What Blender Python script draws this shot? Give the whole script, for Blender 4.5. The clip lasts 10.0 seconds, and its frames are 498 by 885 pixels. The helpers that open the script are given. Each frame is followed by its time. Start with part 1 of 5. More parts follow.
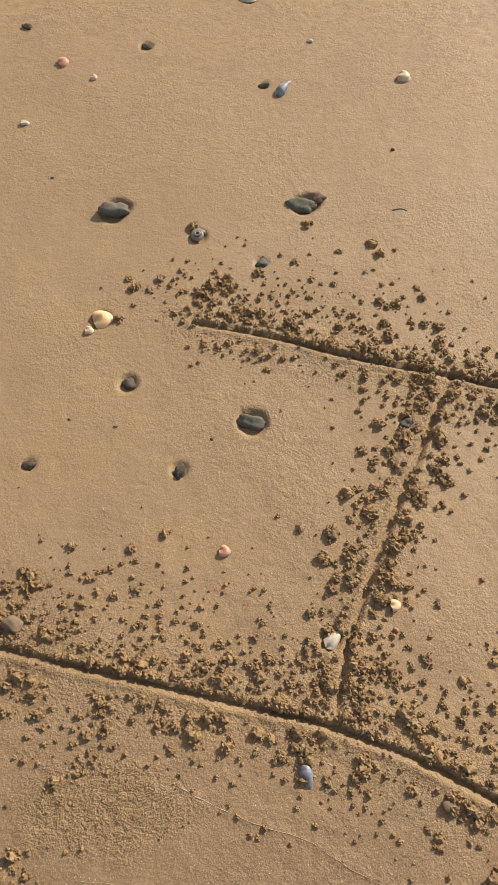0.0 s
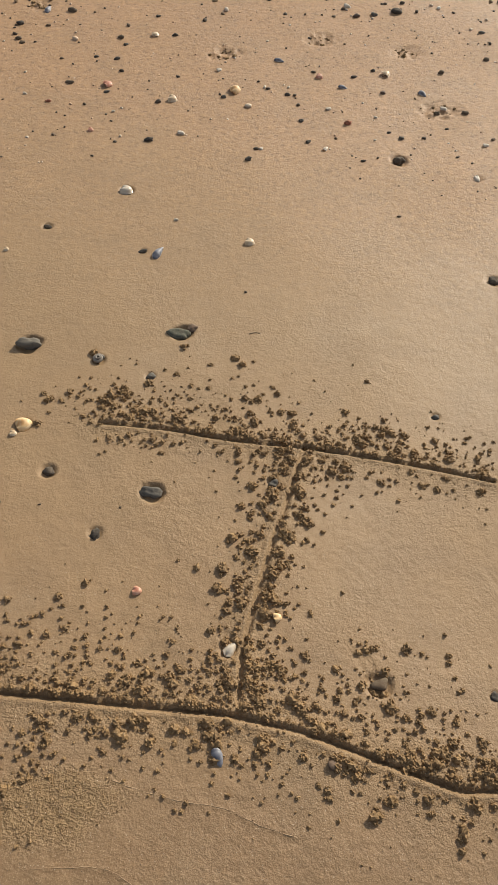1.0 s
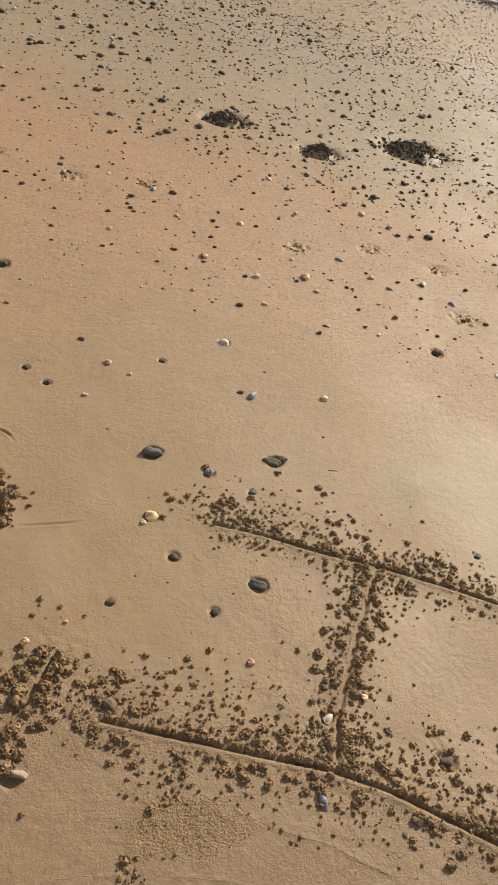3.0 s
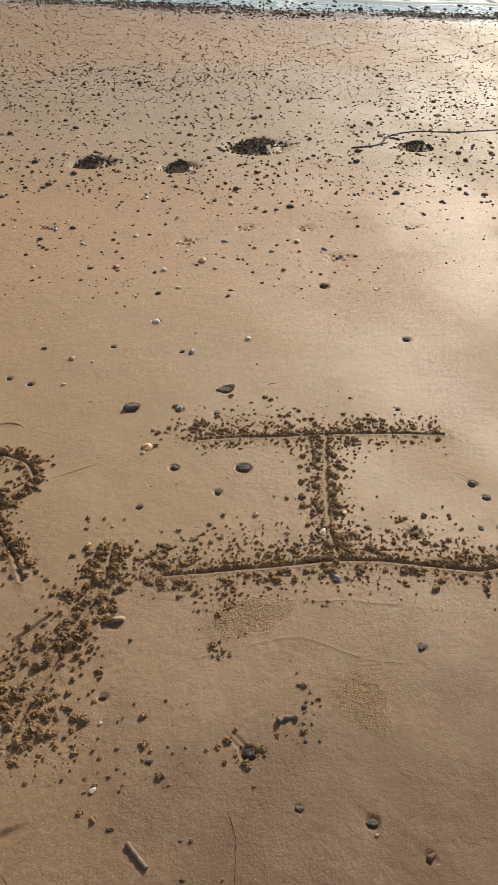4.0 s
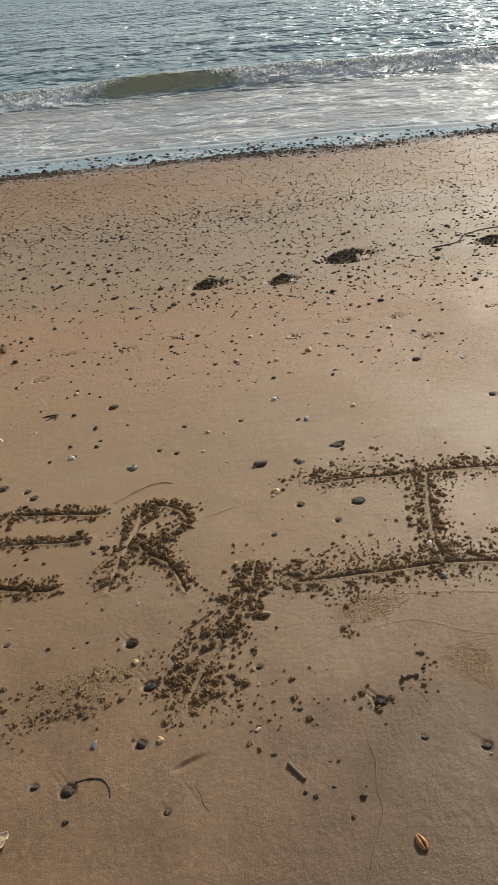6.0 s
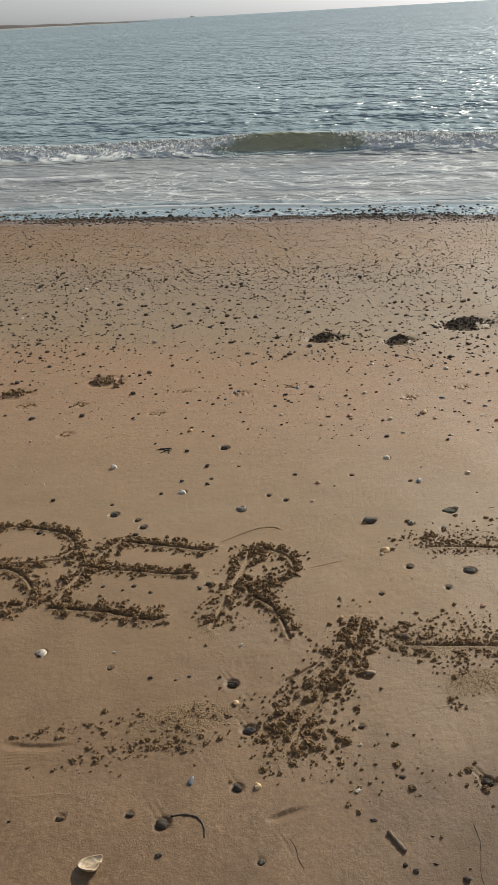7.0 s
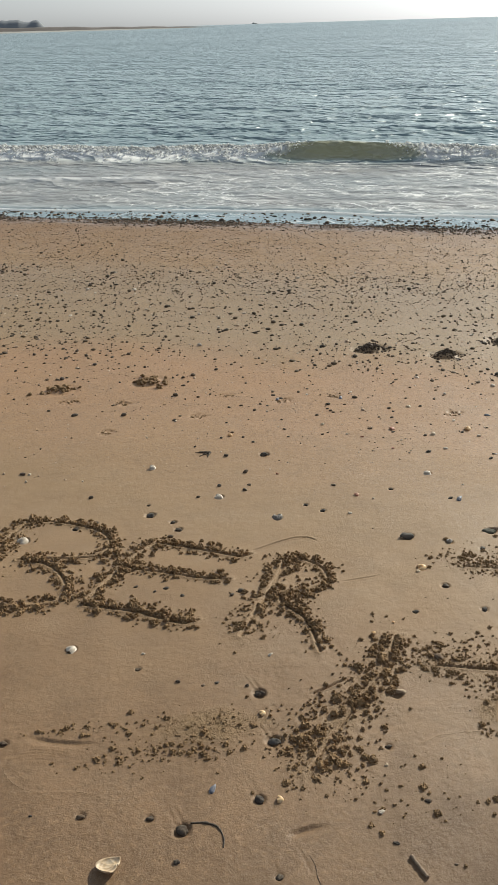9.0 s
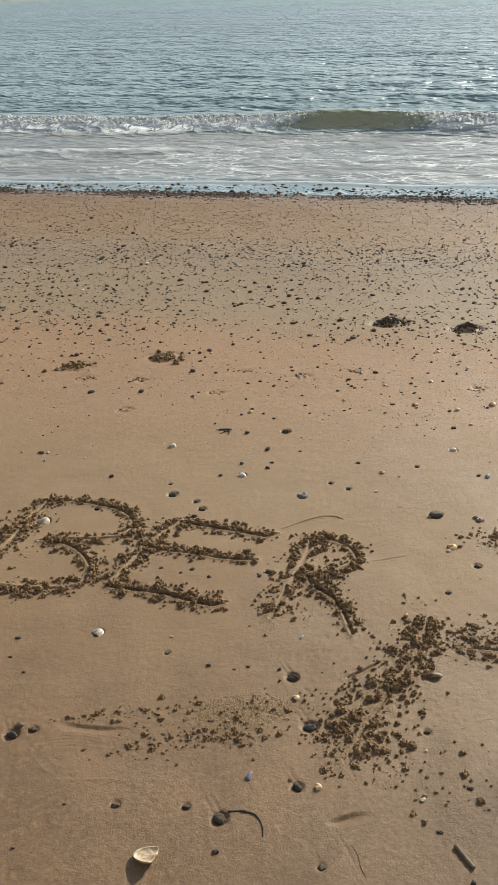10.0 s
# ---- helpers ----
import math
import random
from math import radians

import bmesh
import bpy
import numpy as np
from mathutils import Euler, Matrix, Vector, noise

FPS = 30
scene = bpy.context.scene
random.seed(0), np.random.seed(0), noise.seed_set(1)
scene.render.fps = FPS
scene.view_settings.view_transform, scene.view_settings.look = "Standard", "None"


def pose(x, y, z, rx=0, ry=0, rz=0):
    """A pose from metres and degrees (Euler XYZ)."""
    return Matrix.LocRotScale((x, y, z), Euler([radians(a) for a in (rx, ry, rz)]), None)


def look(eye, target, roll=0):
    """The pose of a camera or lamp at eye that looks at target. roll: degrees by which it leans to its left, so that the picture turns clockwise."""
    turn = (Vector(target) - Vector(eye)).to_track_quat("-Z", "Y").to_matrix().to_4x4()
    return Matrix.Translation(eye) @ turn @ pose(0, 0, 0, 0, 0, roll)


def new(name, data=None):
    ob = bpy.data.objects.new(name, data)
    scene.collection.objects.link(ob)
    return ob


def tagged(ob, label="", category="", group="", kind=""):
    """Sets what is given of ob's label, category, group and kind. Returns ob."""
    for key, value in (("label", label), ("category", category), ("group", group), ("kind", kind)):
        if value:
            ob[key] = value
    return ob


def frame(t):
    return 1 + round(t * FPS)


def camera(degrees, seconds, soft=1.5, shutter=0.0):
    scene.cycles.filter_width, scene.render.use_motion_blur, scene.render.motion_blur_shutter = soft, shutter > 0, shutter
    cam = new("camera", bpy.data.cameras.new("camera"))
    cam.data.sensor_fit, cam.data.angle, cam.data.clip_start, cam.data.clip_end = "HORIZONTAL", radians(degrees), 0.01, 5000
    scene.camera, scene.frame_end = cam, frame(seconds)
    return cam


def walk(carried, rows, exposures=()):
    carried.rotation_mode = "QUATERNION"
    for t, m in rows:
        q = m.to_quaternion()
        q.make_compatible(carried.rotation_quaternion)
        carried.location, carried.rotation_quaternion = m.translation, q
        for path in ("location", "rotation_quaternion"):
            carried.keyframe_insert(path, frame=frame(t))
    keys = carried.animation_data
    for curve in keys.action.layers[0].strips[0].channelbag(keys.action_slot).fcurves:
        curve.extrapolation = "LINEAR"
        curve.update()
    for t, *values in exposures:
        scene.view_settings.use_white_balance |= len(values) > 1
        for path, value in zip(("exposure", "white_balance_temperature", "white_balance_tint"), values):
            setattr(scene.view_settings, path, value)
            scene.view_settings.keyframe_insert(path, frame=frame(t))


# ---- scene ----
# The camera, relative to the sloping beach: seconds, eye, target, roll.
cam = camera(34.8, 10.0, soft=1.4)
SLOPE = 0.0695  # fall of the beach towards the sea
BEACH = Matrix.Rotation(-math.atan(SLOPE), 4, Vector((math.cos(radians(10)), -math.sin(radians(10)), 0)))
PATH = [
    (0, (0.014, 0.021, 1.046), (-0.036, 0.827, -0.784), -4.3),
    (0.3, (0.018, -0.051, 1.208), (0.203, 0.977, -0.497), 11.2),
    (0.5, (0.017, -0.132, 1.272), (0.298, 0.993, -0.357), 13.8),
    (1, (-0.01, -0.289, 1.214), (0.242, 0.888, -0.383), 4.8),
    (1.3, (-0.107, -0.246, 1.1), (0.126, 0.804, -0.587), -2.8),
    (1.5, (-0.175, -0.217, 1.056), (0.045, 0.756, -0.677), -4.6),
    (2, (-0.343, -0.151, 1.102), (-0.129, 0.771, -0.66), -0.0),
    (2.5, (-0.452, -0.213, 1.253), (-0.202, 0.983, -0.331), 11.9),
    (3, (-0.448, -0.531, 1.367), (-0.002, 0.912, 0.056), 16.4),
    (3.2, (-0.423, -0.73, 1.379), (0.11, 0.744, 0.137), 11.0),
    (4.3, (-0.792, -1.171, 1.478), (-0.221, 0.318, 0.271), 0.4),
    (4.5, (-0.828, -1.215, 1.494), (-0.297, 0.31, 0.313), -0.3),
    (5, (-0.776, -1.444, 1.482), (-0.254, 0.142, 0.38), -1.3),
    (5.2, (-0.754, -1.542, 1.485), (-0.232, 0.064, 0.415), -2.9),
    (6.3, (-0.943, -1.614, 1.522), (-0.559, 0.115, 0.594), -7.1),
    (6.5, (-0.976, -1.608, 1.53), (-0.61, 0.136, 0.622), -5.1),
    (7, (-1.006, -1.601, 1.515), (-0.771, 0.206, 0.69), -3.1),
    (7.5, (-0.989, -1.593, 1.509), (-0.839, 0.24, 0.721), -2.5),
    (8, (-0.988, -1.582, 1.517), (-0.855, 0.249, 0.724), -2.0),
    (8.5, (-1.002, -1.583, 1.52), (-0.865, 0.243, 0.715), -1.5),
    (9, (-1.008, -1.585, 1.513), (-0.869, 0.239, 0.705), -1.3),
    (9.5, (-0.996, -1.59, 1.51), (-0.858, 0.233, 0.698), -1.3),
    (10, (-1.073, -1.514, 1.499), (-0.952, 0.285, 0.632), -1.7),
]
EXPOSURES = [(0.0, 0.38, 6265, 9), (0.5, 0.26, 6265, 9), (1.0, 0.15, 6265, 9), (1.5, 0.11, 6265, 9), (2.0, 0.27, 6265, 9), (2.5, 0.29, 6265, 9), (3.2, 0.13, 6260, 9),
             (4.5, -0.07, 6200, 9), (5.2, -0.17, 6190, 9), (6.5, -0.34, 5990, 8), (7.0, -0.32, 5980, 8), (7.5, -0.12, 5950, 6), (9.0, -0.05, 5940, 6), (10.0, 0.01, 5920, 6)]
walk(cam, [(t, BEACH @ look(eye, target, roll)) for t, eye, target, roll in PATH],
     exposures=EXPOSURES)

# ---- light ----
SUN_AZ, SUN_EL = 45.0, 26.5  # degrees clockwise from +y, and above the horizon
world = bpy.data.worlds.new("sky")
scene.world = world
world.use_nodes = True
wn = world.node_tree.nodes
sky = wn.new("ShaderNodeTexSky")
sky.sky_type, sky.sun_disc = "NISHITA", False
sky.sun_elevation, sky.sun_rotation = radians(SUN_EL), radians(SUN_AZ)
sky.air_density, sky.dust_density, sky.ozone_density = 1.3, 1.0, 2.0
wn["Background"].inputs["Strength"].default_value = 0.103
haze = wn.new("ShaderNodeHueSaturation")  # a hazy, washed-out sky
haze.inputs["Saturation"].default_value = 0.26
world.node_tree.links.new(sky.outputs[0], haze.inputs["Color"])
cool = wn.new("ShaderNodeMix")  # thin grey cloud
cool.data_type, cool.blend_type = "RGBA", "MULTIPLY"
cool.inputs[0].default_value = 1.0
cool.inputs[7].default_value = (0.985, 0.995, 1.02, 1)
world.node_tree.links.new(haze.outputs[0], cool.inputs[6])
world.node_tree.links.new(cool.outputs[2], wn["Background"].inputs["Color"])
sun_data = bpy.data.lights.new("sun", "SUN")
sun_data.energy, sun_data.angle, sun_data.color = 5.0, radians(1.2), (1.0, 0.89, 0.705)
sun = new("sun", sun_data)
sun.matrix_world = look((0, 0, 0), (-math.sin(radians(SUN_AZ)) * math.cos(radians(SUN_EL)),
                                    -math.cos(radians(SUN_AZ)) * math.cos(radians(SUN_EL)), -math.sin(radians(SUN_EL))))


# ---- materials ----
def material(name):
    m = bpy.data.materials.new(name)
    m.use_nodes = True
    return m, m.node_tree.nodes, m.node_tree.links, m.node_tree.nodes["Principled BSDF"]


class Graph:
    """Short forms for building node trees."""

    def __init__(self, m):
        self.n, self.l = m.node_tree.nodes, m.node_tree.links

    def put(self, value, socket):
        if isinstance(value, bpy.types.NodeSocket):
            self.l.new(value, socket)
        elif value is not None:
            socket.default_value = value

    def noise(self, vec, scale, detail=4.0, rough=0.55, distortion=0.0):
        n = self.n.new("ShaderNodeTexNoise")
        self.put(vec, n.inputs["Vector"])
        n.inputs["Scale"].default_value, n.inputs["Detail"].default_value = scale, detail
        n.inputs["Roughness"].default_value, n.inputs["Distortion"].default_value = rough, distortion
        return n.outputs["Fac"]

    def voronoi(self, vec, scale, feature="F1", out="Distance", rand=1.0):
        n = self.n.new("ShaderNodeTexVoronoi")
        n.feature = feature
        self.put(vec, n.inputs["Vector"])
        n.inputs["Scale"].default_value, n.inputs["Randomness"].default_value = scale, rand
        return n.outputs[out]

    def ramp(self, fac, stops):
        n = self.n.new("ShaderNodeValToRGB")
        self.put(fac, n.inputs["Fac"])
        e = n.color_ramp.elements
        while len(e) < len(stops):
            e.new(0.5)
        for el, (p, c) in zip(e, stops):
            el.position = p
            el.color = (*c, 1) if isinstance(c, tuple) else (c, c, c, 1)
        return n.outputs["Color"]

    def mix(self, fac, a, b, blend="MIX"):
        n = self.n.new("ShaderNodeMix")
        n.data_type, n.blend_type = "RGBA", blend
        self.put(fac, n.inputs[0])
        for v, i in ((a, 6), (b, 7)):
            self.put((*v, 1) if isinstance(v, tuple) else v, n.inputs[i])
        return n.outputs[2]

    def math(self, op, a, b=None, clamp=False):
        n = self.n.new("ShaderNodeMath")
        n.operation, n.use_clamp = op, clamp
        self.put(a, n.inputs[0])
        self.put(b, n.inputs[1])
        return n.outputs[0]

    def span(self, v, a, b, c=0.0, d=1.0, smooth=True):
        n = self.n.new("ShaderNodeMapRange")
        n.interpolation_type = "SMOOTHSTEP" if smooth else "LINEAR"
        self.put(v, n.inputs["Value"])
        for i, x in zip((1, 2, 3, 4), (a, b, c, d)):
            n.inputs[i].default_value = x
        return n.outputs[0]

    def bump(self, height, strength, distance, normal=None):
        n = self.n.new("ShaderNodeBump")
        self.put(height, n.inputs["Height"])
        n.inputs["Strength"].default_value, n.inputs["Distance"].default_value = strength, distance
        self.put(normal, n.inputs["Normal"])
        return n.outputs["Normal"]

    def attr(self, name):
        n = self.n.new("ShaderNodeAttribute")
        n.attribute_name = name
        return n.outputs["Fac"]

    def place(self):
        return self.n.new("ShaderNodeNewGeometry").outputs["Position"]

    def local(self):
        return self.n.new("ShaderNodeTexCoord").outputs["Object"]

    def island(self):
        return self.n.new("ShaderNodeNewGeometry").outputs["Random Per Island"]

    def chance(self):
        return self.n.new("ShaderNodeObjectInfo").outputs["Random"]

    def scaled(self, vec, s, turn=0.0):
        n = self.n.new("ShaderNodeMapping")
        self.put(vec, n.inputs["Vector"])
        n.inputs["Scale"].default_value = s
        n.inputs["Rotation"].default_value = (0, 0, turn)
        return n.outputs["Vector"]


SAND_A, SAND_B = (0.310, 0.195, 0.103), (0.249, 0.153, 0.080)


def sand_material(name, banded):
    m, n, l, bsdf = material(name)
    g = Graph(m)
    pos = g.place()
    broad = g.noise(pos, 1.3, 3, 0.5)
    mid = g.noise(pos, 9.0, 4, 0.6)
    colour = g.mix(g.span(g.math("ADD", broad, g.math("MULTIPLY", g.math("SUBTRACT", mid, 0.5), 0.5)), 0.35, 0.65), SAND_A, SAND_B)
    if banded:
        worn = g.noise(g.scaled(pos, (1.0, 1.7, 1.0), 0.5), 2.6, 5, 0.62, 0.6)
        colour = g.mix(g.span(worn, 0.50, 0.70, 0.0, 0.75), colour, (0.340, 0.238, 0.146))
        colour = g.mix(g.span(worn, 0.46, 0.30, 0.0, 0.75), colour, (0.225, 0.146, 0.076))
        inland = g.math("ADD", g.attr("inland"), g.math("MULTIPLY", g.math("SUBTRACT", g.noise(pos, 1.1, 3), 0.5), 0.9))
        # coarse reddish sand by the water, a grey-tan belt, an orange belt, then smooth tan sand up the beach
        t = g.span(inland, 0.0, 12.0, smooth=False)
        belt = g.ramp(t, [(0.0, (0.150, 0.080, 0.042)), (0.04, (0.222, 0.124, 0.054)), (0.19, (0.276, 0.165, 0.074)), (0.28, (0.262, 0.188, 0.114)),
                          (0.42, (0.290, 0.202, 0.112)), (0.46, (0.352, 0.206, 0.106)), (0.53, (0.340, 0.206, 0.110)),
                          (0.60, (0.300, 0.200, 0.106)), (1.0, (0.270, 0.176, 0.088))])
        colour = g.mix(g.span(inland, 6.4, 8.2, 1.0, 0.25), colour, belt)
        colour = g.mix(g.math("MULTIPLY", g.span(mid, 0.42, 0.72), 0.30), colour, (0.250, 0.170, 0.100))
        # coarse shell sand low on the beach: orange, pale and dark grains
        low = g.span(inland, 7.6, 6.2)
        speck = g.noise(pos, 78.0, 3, 0.75)
        colour = g.mix(g.math("MULTIPLY", low, g.span(speck, 0.53, 0.66, 0.0, 0.55)), colour, (0.480, 0.285, 0.135))
        colour = g.mix(g.math("MULTIPLY", low, g.span(speck, 0.47, 0.33, 0.0, 0.62)), colour, (0.145, 0.090, 0.052))
        coarse = g.noise(pos, 24.0, 4, 0.72)
        far_low = g.span(inland, 4.2, 2.6)
        colour = g.mix(g.math("MULTIPLY", far_low, g.span(coarse, 0.54, 0.64, 0.0, 0.65)), colour, (0.120, 0.076, 0.044))
        colour = g.mix(g.math("MULTIPLY", far_low, g.span(coarse, 0.44, 0.36, 0.0, 0.45)), colour, (0.440, 0.300, 0.170))
        # deeper brown sand higher up the beach, in a blotchy edge
        darker = g.span(g.math("ADD", g.attr("inland"), g.math("MULTIPLY", g.math("SUBTRACT", g.noise(pos, 2.2, 4), 0.5), 1.1)), 7.5, 9.1)
        colour = g.mix(g.math("MULTIPLY", darker, 0.85), colour, g.mix(g.span(g.noise(pos, 5.0, 4), 0.4, 0.65), (0.150, 0.086, 0.043), (0.202, 0.118, 0.060)))
        colour = g.mix(g.math("MULTIPLY", darker, g.span(speck, 0.54, 0.66, 0.0, 0.50)), colour, (0.330, 0.200, 0.100))
        colour = g.mix(g.math("MULTIPLY", darker, g.span(speck, 0.46, 0.34, 0.0, 0.40)), colour, (0.095, 0.058, 0.030))
        colour = g.mix(g.math("MULTIPLY", g.attr("brown_patch"), g.span(g.noise(pos, 9.0, 4), 0.3, 0.6, 0.6, 0.9)), colour, (0.118, 0.066, 0.030))
        rough_patch = g.attr("rough")
        lumps = g.math("MULTIPLY", g.noise(pos, 210.0, 3, 0.7), rough_patch)
        colour = g.mix(g.math("MULTIPLY", rough_patch, 0.45), colour, (0.320, 0.205, 0.088))
    else:
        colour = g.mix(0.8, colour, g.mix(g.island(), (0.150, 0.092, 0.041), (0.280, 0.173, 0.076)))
    grain = g.noise(pos, 520.0, 2, 0.7)
    colour = g.mix(g.span(grain, 0.54, 0.66, 0.0, 0.30), colour, (0.520, 0.400, 0.260))
    colour = g.mix(g.span(grain, 0.46, 0.32, 0.0, 0.32), colour, (0.130, 0.080, 0.045))
    fleck = g.voronoi(pos, 165.0)
    colour = g.mix(g.span(fleck, 0.13, 0.09, 0.0, 0.7), colour, g.mix(g.span(g.noise(pos, 60, 1), 0.45, 0.55), (0.055, 0.045, 0.040), (0.560, 0.470, 0.360)))
    l.new(colour, bsdf.inputs["Base Color"])
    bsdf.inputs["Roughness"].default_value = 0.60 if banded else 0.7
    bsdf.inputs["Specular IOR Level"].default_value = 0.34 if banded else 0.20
    if banded:
        wet = g.span(g.math("ADD", g.attr("inland"), g.math("MULTIPLY", g.math("SUBTRACT", g.noise(pos, 2.5, 3), 0.5), 0.7)), 0.75, 0.05)
        sheen = g.span(g.noise(g.scaled(pos, (1.0, 0.6, 1.0), 0.3), 2.1, 4, 0.6), 0.38, 0.66, 0.56, 0.68)
        l.new(g.math("ADD", g.math("MULTIPLY", g.math("SUBTRACT", 1.0, wet), sheen), g.math("MULTIPLY", wet, 0.16)), bsdf.inputs["Roughness"])
    crust = g.span(g.noise(pos, 3.6, 4, 0.6), 0.40, 0.62, 0.5, 1.0)  # smooth swept sand and crusty patches
    b = g.bump(g.noise(pos, 620.0, 2, 0.7), 0.22, 0.0013)
    b = g.bump(g.math("MULTIPLY", crust, g.noise(pos, 210.0, 3, 0.65)), 0.42, 0.0030, b)
    b = g.bump(g.math("MULTIPLY", crust, g.noise(pos, 85.0, 4, 0.65, 0.4)), 0.36, 0.0055, b)
    b = g.bump(g.noise(pos, 30.0, 4, 0.6), 0.18, 0.006, b)
    if banded:
        b = g.bump(lumps, 0.75, 0.007, b)
        b = g.bump(g.math("MULTIPLY", speck, g.math("MAXIMUM", low, g.math("MULTIPLY", darker, 0.7))), 0.30, 0.005, b)
    l.new(b, bsdf.inputs["Normal"])
    return m


SAND = sand_material("beach_sand", True)
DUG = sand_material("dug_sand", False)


def stone_material(name, tones, rough=0.74, speck=0.25):
    """Water-worn stone: a tone for each object or island, mottled, with fine grit."""
    m, n, l, bsdf = material(name)
    g = Graph(m)
    pos = g.place()
    pick = g.math("FRACT", g.math("ADD", g.chance(), g.island()))
    steps = [(i / max(1, len(tones) - 1), c) for i, c in enumerate(tones)]
    base = g.ramp(pick, steps)
    base = g.mix(g.span(g.noise(pos, 90, 4), 0.4, 0.7, 0.0, 0.6), base, g.mix(0.5, base, (0.22, 0.18, 0.13)))
    base = g.mix(g.span(g.noise(pos, 420, 2), 0.55, 0.72, 0.0, speck), base, (0.36, 0.30, 0.22))
    l.new(base, bsdf.inputs["Base Color"])
    l.new(g.span(g.noise(pos, 60, 3), 0.3, 0.7, rough - 0.12, rough + 0.15), bsdf.inputs["Roughness"])
    bsdf.inputs["Specular IOR Level"].default_value = 0.16
    l.new(g.bump(g.noise(pos, 260, 4), 0.5, 0.0016), bsdf.inputs["Normal"])
    return m


DARK_STONE = stone_material("dark_stone", [(0.044, 0.038, 0.033), (0.080, 0.060, 0.043), (0.054, 0.046, 0.040), (0.120, 0.082, 0.052), (0.044, 0.040, 0.037), (0.088, 0.075, 0.062)])
GREY_STONE = stone_material("grey_stone", [(0.090, 0.084, 0.076), (0.118, 0.106, 0.090), (0.078, 0.074, 0.070)])
BROWN_STONE = stone_material("brown_stone", [(0.150, 0.100, 0.070), (0.110, 0.075, 0.060), (0.190, 0.130, 0.085)])
GREEN_STONE = stone_material("green_stone", [(0.075, 0.078, 0.060), (0.095, 0.094, 0.072)])
CREAM_STONE = stone_material("cream_stone", [(0.32, 0.23, 0.155), (0.40, 0.30, 0.20)])
RED_STONE = stone_material("red_stone", [(0.340, 0.130, 0.075), (0.300, 0.115, 0.070)])
SHINGLE = stone_material("mixed_shingle", [(0.048, 0.040, 0.033), (0.115, 0.080, 0.050), (0.070, 0.055, 0.042), (0.052, 0.043, 0.035),
                                           (0.095, 0.066, 0.043), (0.060, 0.048, 0.039), (0.190, 0.122, 0.072), (0.080, 0.062, 0.047)])
PALE_BITS = stone_material("shell_grit", [(0.62, 0.54, 0.42), (0.50, 0.30, 0.18), (0.70, 0.64, 0.54), (0.52, 0.36, 0.24), (0.46, 0.40, 0.34)], 0.45)


def shell_material(name, tones, rings, edge=None, rough=0.38):
    """Shell: growth rings from the hinge outwards and a worn chalky bloom."""
    m, n, l, bsdf = material(name)
    g = Graph(m)
    loc = g.local()
    dist = g.n.new("ShaderNodeVectorMath")
    dist.operation = "LENGTH"
    g.put(loc, dist.inputs[0])
    d = g.math("ADD", dist.outputs["Value"], g.math("MULTIPLY", g.noise(loc, 120, 3), 0.004))
    wave = g.math("SINE", g.math("MULTIPLY", d, rings))
    base = g.mix(g.span(wave, -0.6, 0.9), tones[0], tones[1])
    base = g.mix(g.span(g.noise(loc, 75, 4), 0.45, 0.7, 0.0, 0.7), base, tones[2])
    if edge:
        base = g.mix(g.span(g.noise(loc, 40, 3), 0.5, 0.62, 0.0, 0.8), base, edge)
    l.new(base, bsdf.inputs["Base Color"])
    bsdf.inputs["Roughness"].default_value = rough
    b = g.bump(wave, 0.25, 0.0006)
    l.new(g.bump(g.noise(loc, 300, 3), 0.25, 0.0007, b), bsdf.inputs["Normal"])
    return m


WHITE_SHELL = shell_material("white_shell", [(0.50, 0.42, 0.32), (0.58, 0.50, 0.40), (0.40, 0.31, 0.22)], 900)
ORANGE_SHELL = shell_material("orange_shell", [(0.62, 0.33, 0.12), (0.74, 0.50, 0.25), (0.80, 0.64, 0.42)], 800)
RUST_SHELL = shell_material("rust_shell", [(0.40, 0.15, 0.045), (0.52, 0.22, 0.07), (0.56, 0.32, 0.14)], 800)
PINK_SHELL = shell_material("pink_shell", [(0.44, 0.17, 0.105), (0.52, 0.26, 0.17), (0.54, 0.36, 0.26)], 800)
TAN_SHELL = shell_material("tan_shell", [(0.50, 0.36, 0.22), (0.60, 0.46, 0.30), (0.64, 0.54, 0.40)], 800)
GREY_SHELL = shell_material("grey_shell", [(0.115, 0.098, 0.082), (0.20, 0.17, 0.14), (0.26, 0.22, 0.18)], 900)
MUSSEL = shell_material("mussel_shell", [(0.080, 0.082, 0.105), (0.170, 0.172, 0.200), (0.330, 0.325, 0.335)], 700, (0.46, 0.45, 0.45), 0.5)


def wood_material(name, a, b):
    m, n, l, bsdf = material(name)
    g = Graph(m)
    loc = g.scaled(g.local(), (6, 1, 1))
    fibre = g.noise(g.scaled(g.local(), (40, 400, 400)), 1.0, 5, 0.65)
    base = g.mix(g.span(fibre, 0.35, 0.65), a, b)
    base = g.mix(g.span(g.noise(loc, 60, 3), 0.5, 0.7, 0.0, 0.6), base, (0.30, 0.21, 0.13))
    l.new(base, bsdf.inputs["Base Color"])
    bsdf.inputs["Roughness"].default_value = 0.75
    l.new(g.bump(fibre, 0.6, 0.0015), bsdf.inputs["Normal"])
    return m


DRIFTWOOD = wood_material("driftwood", (0.125, 0.084, 0.054), (0.240, 0.170, 0.112))
WEED = wood_material("dried_weed", (0.030, 0.024, 0.018), (0.075, 0.055, 0.036))


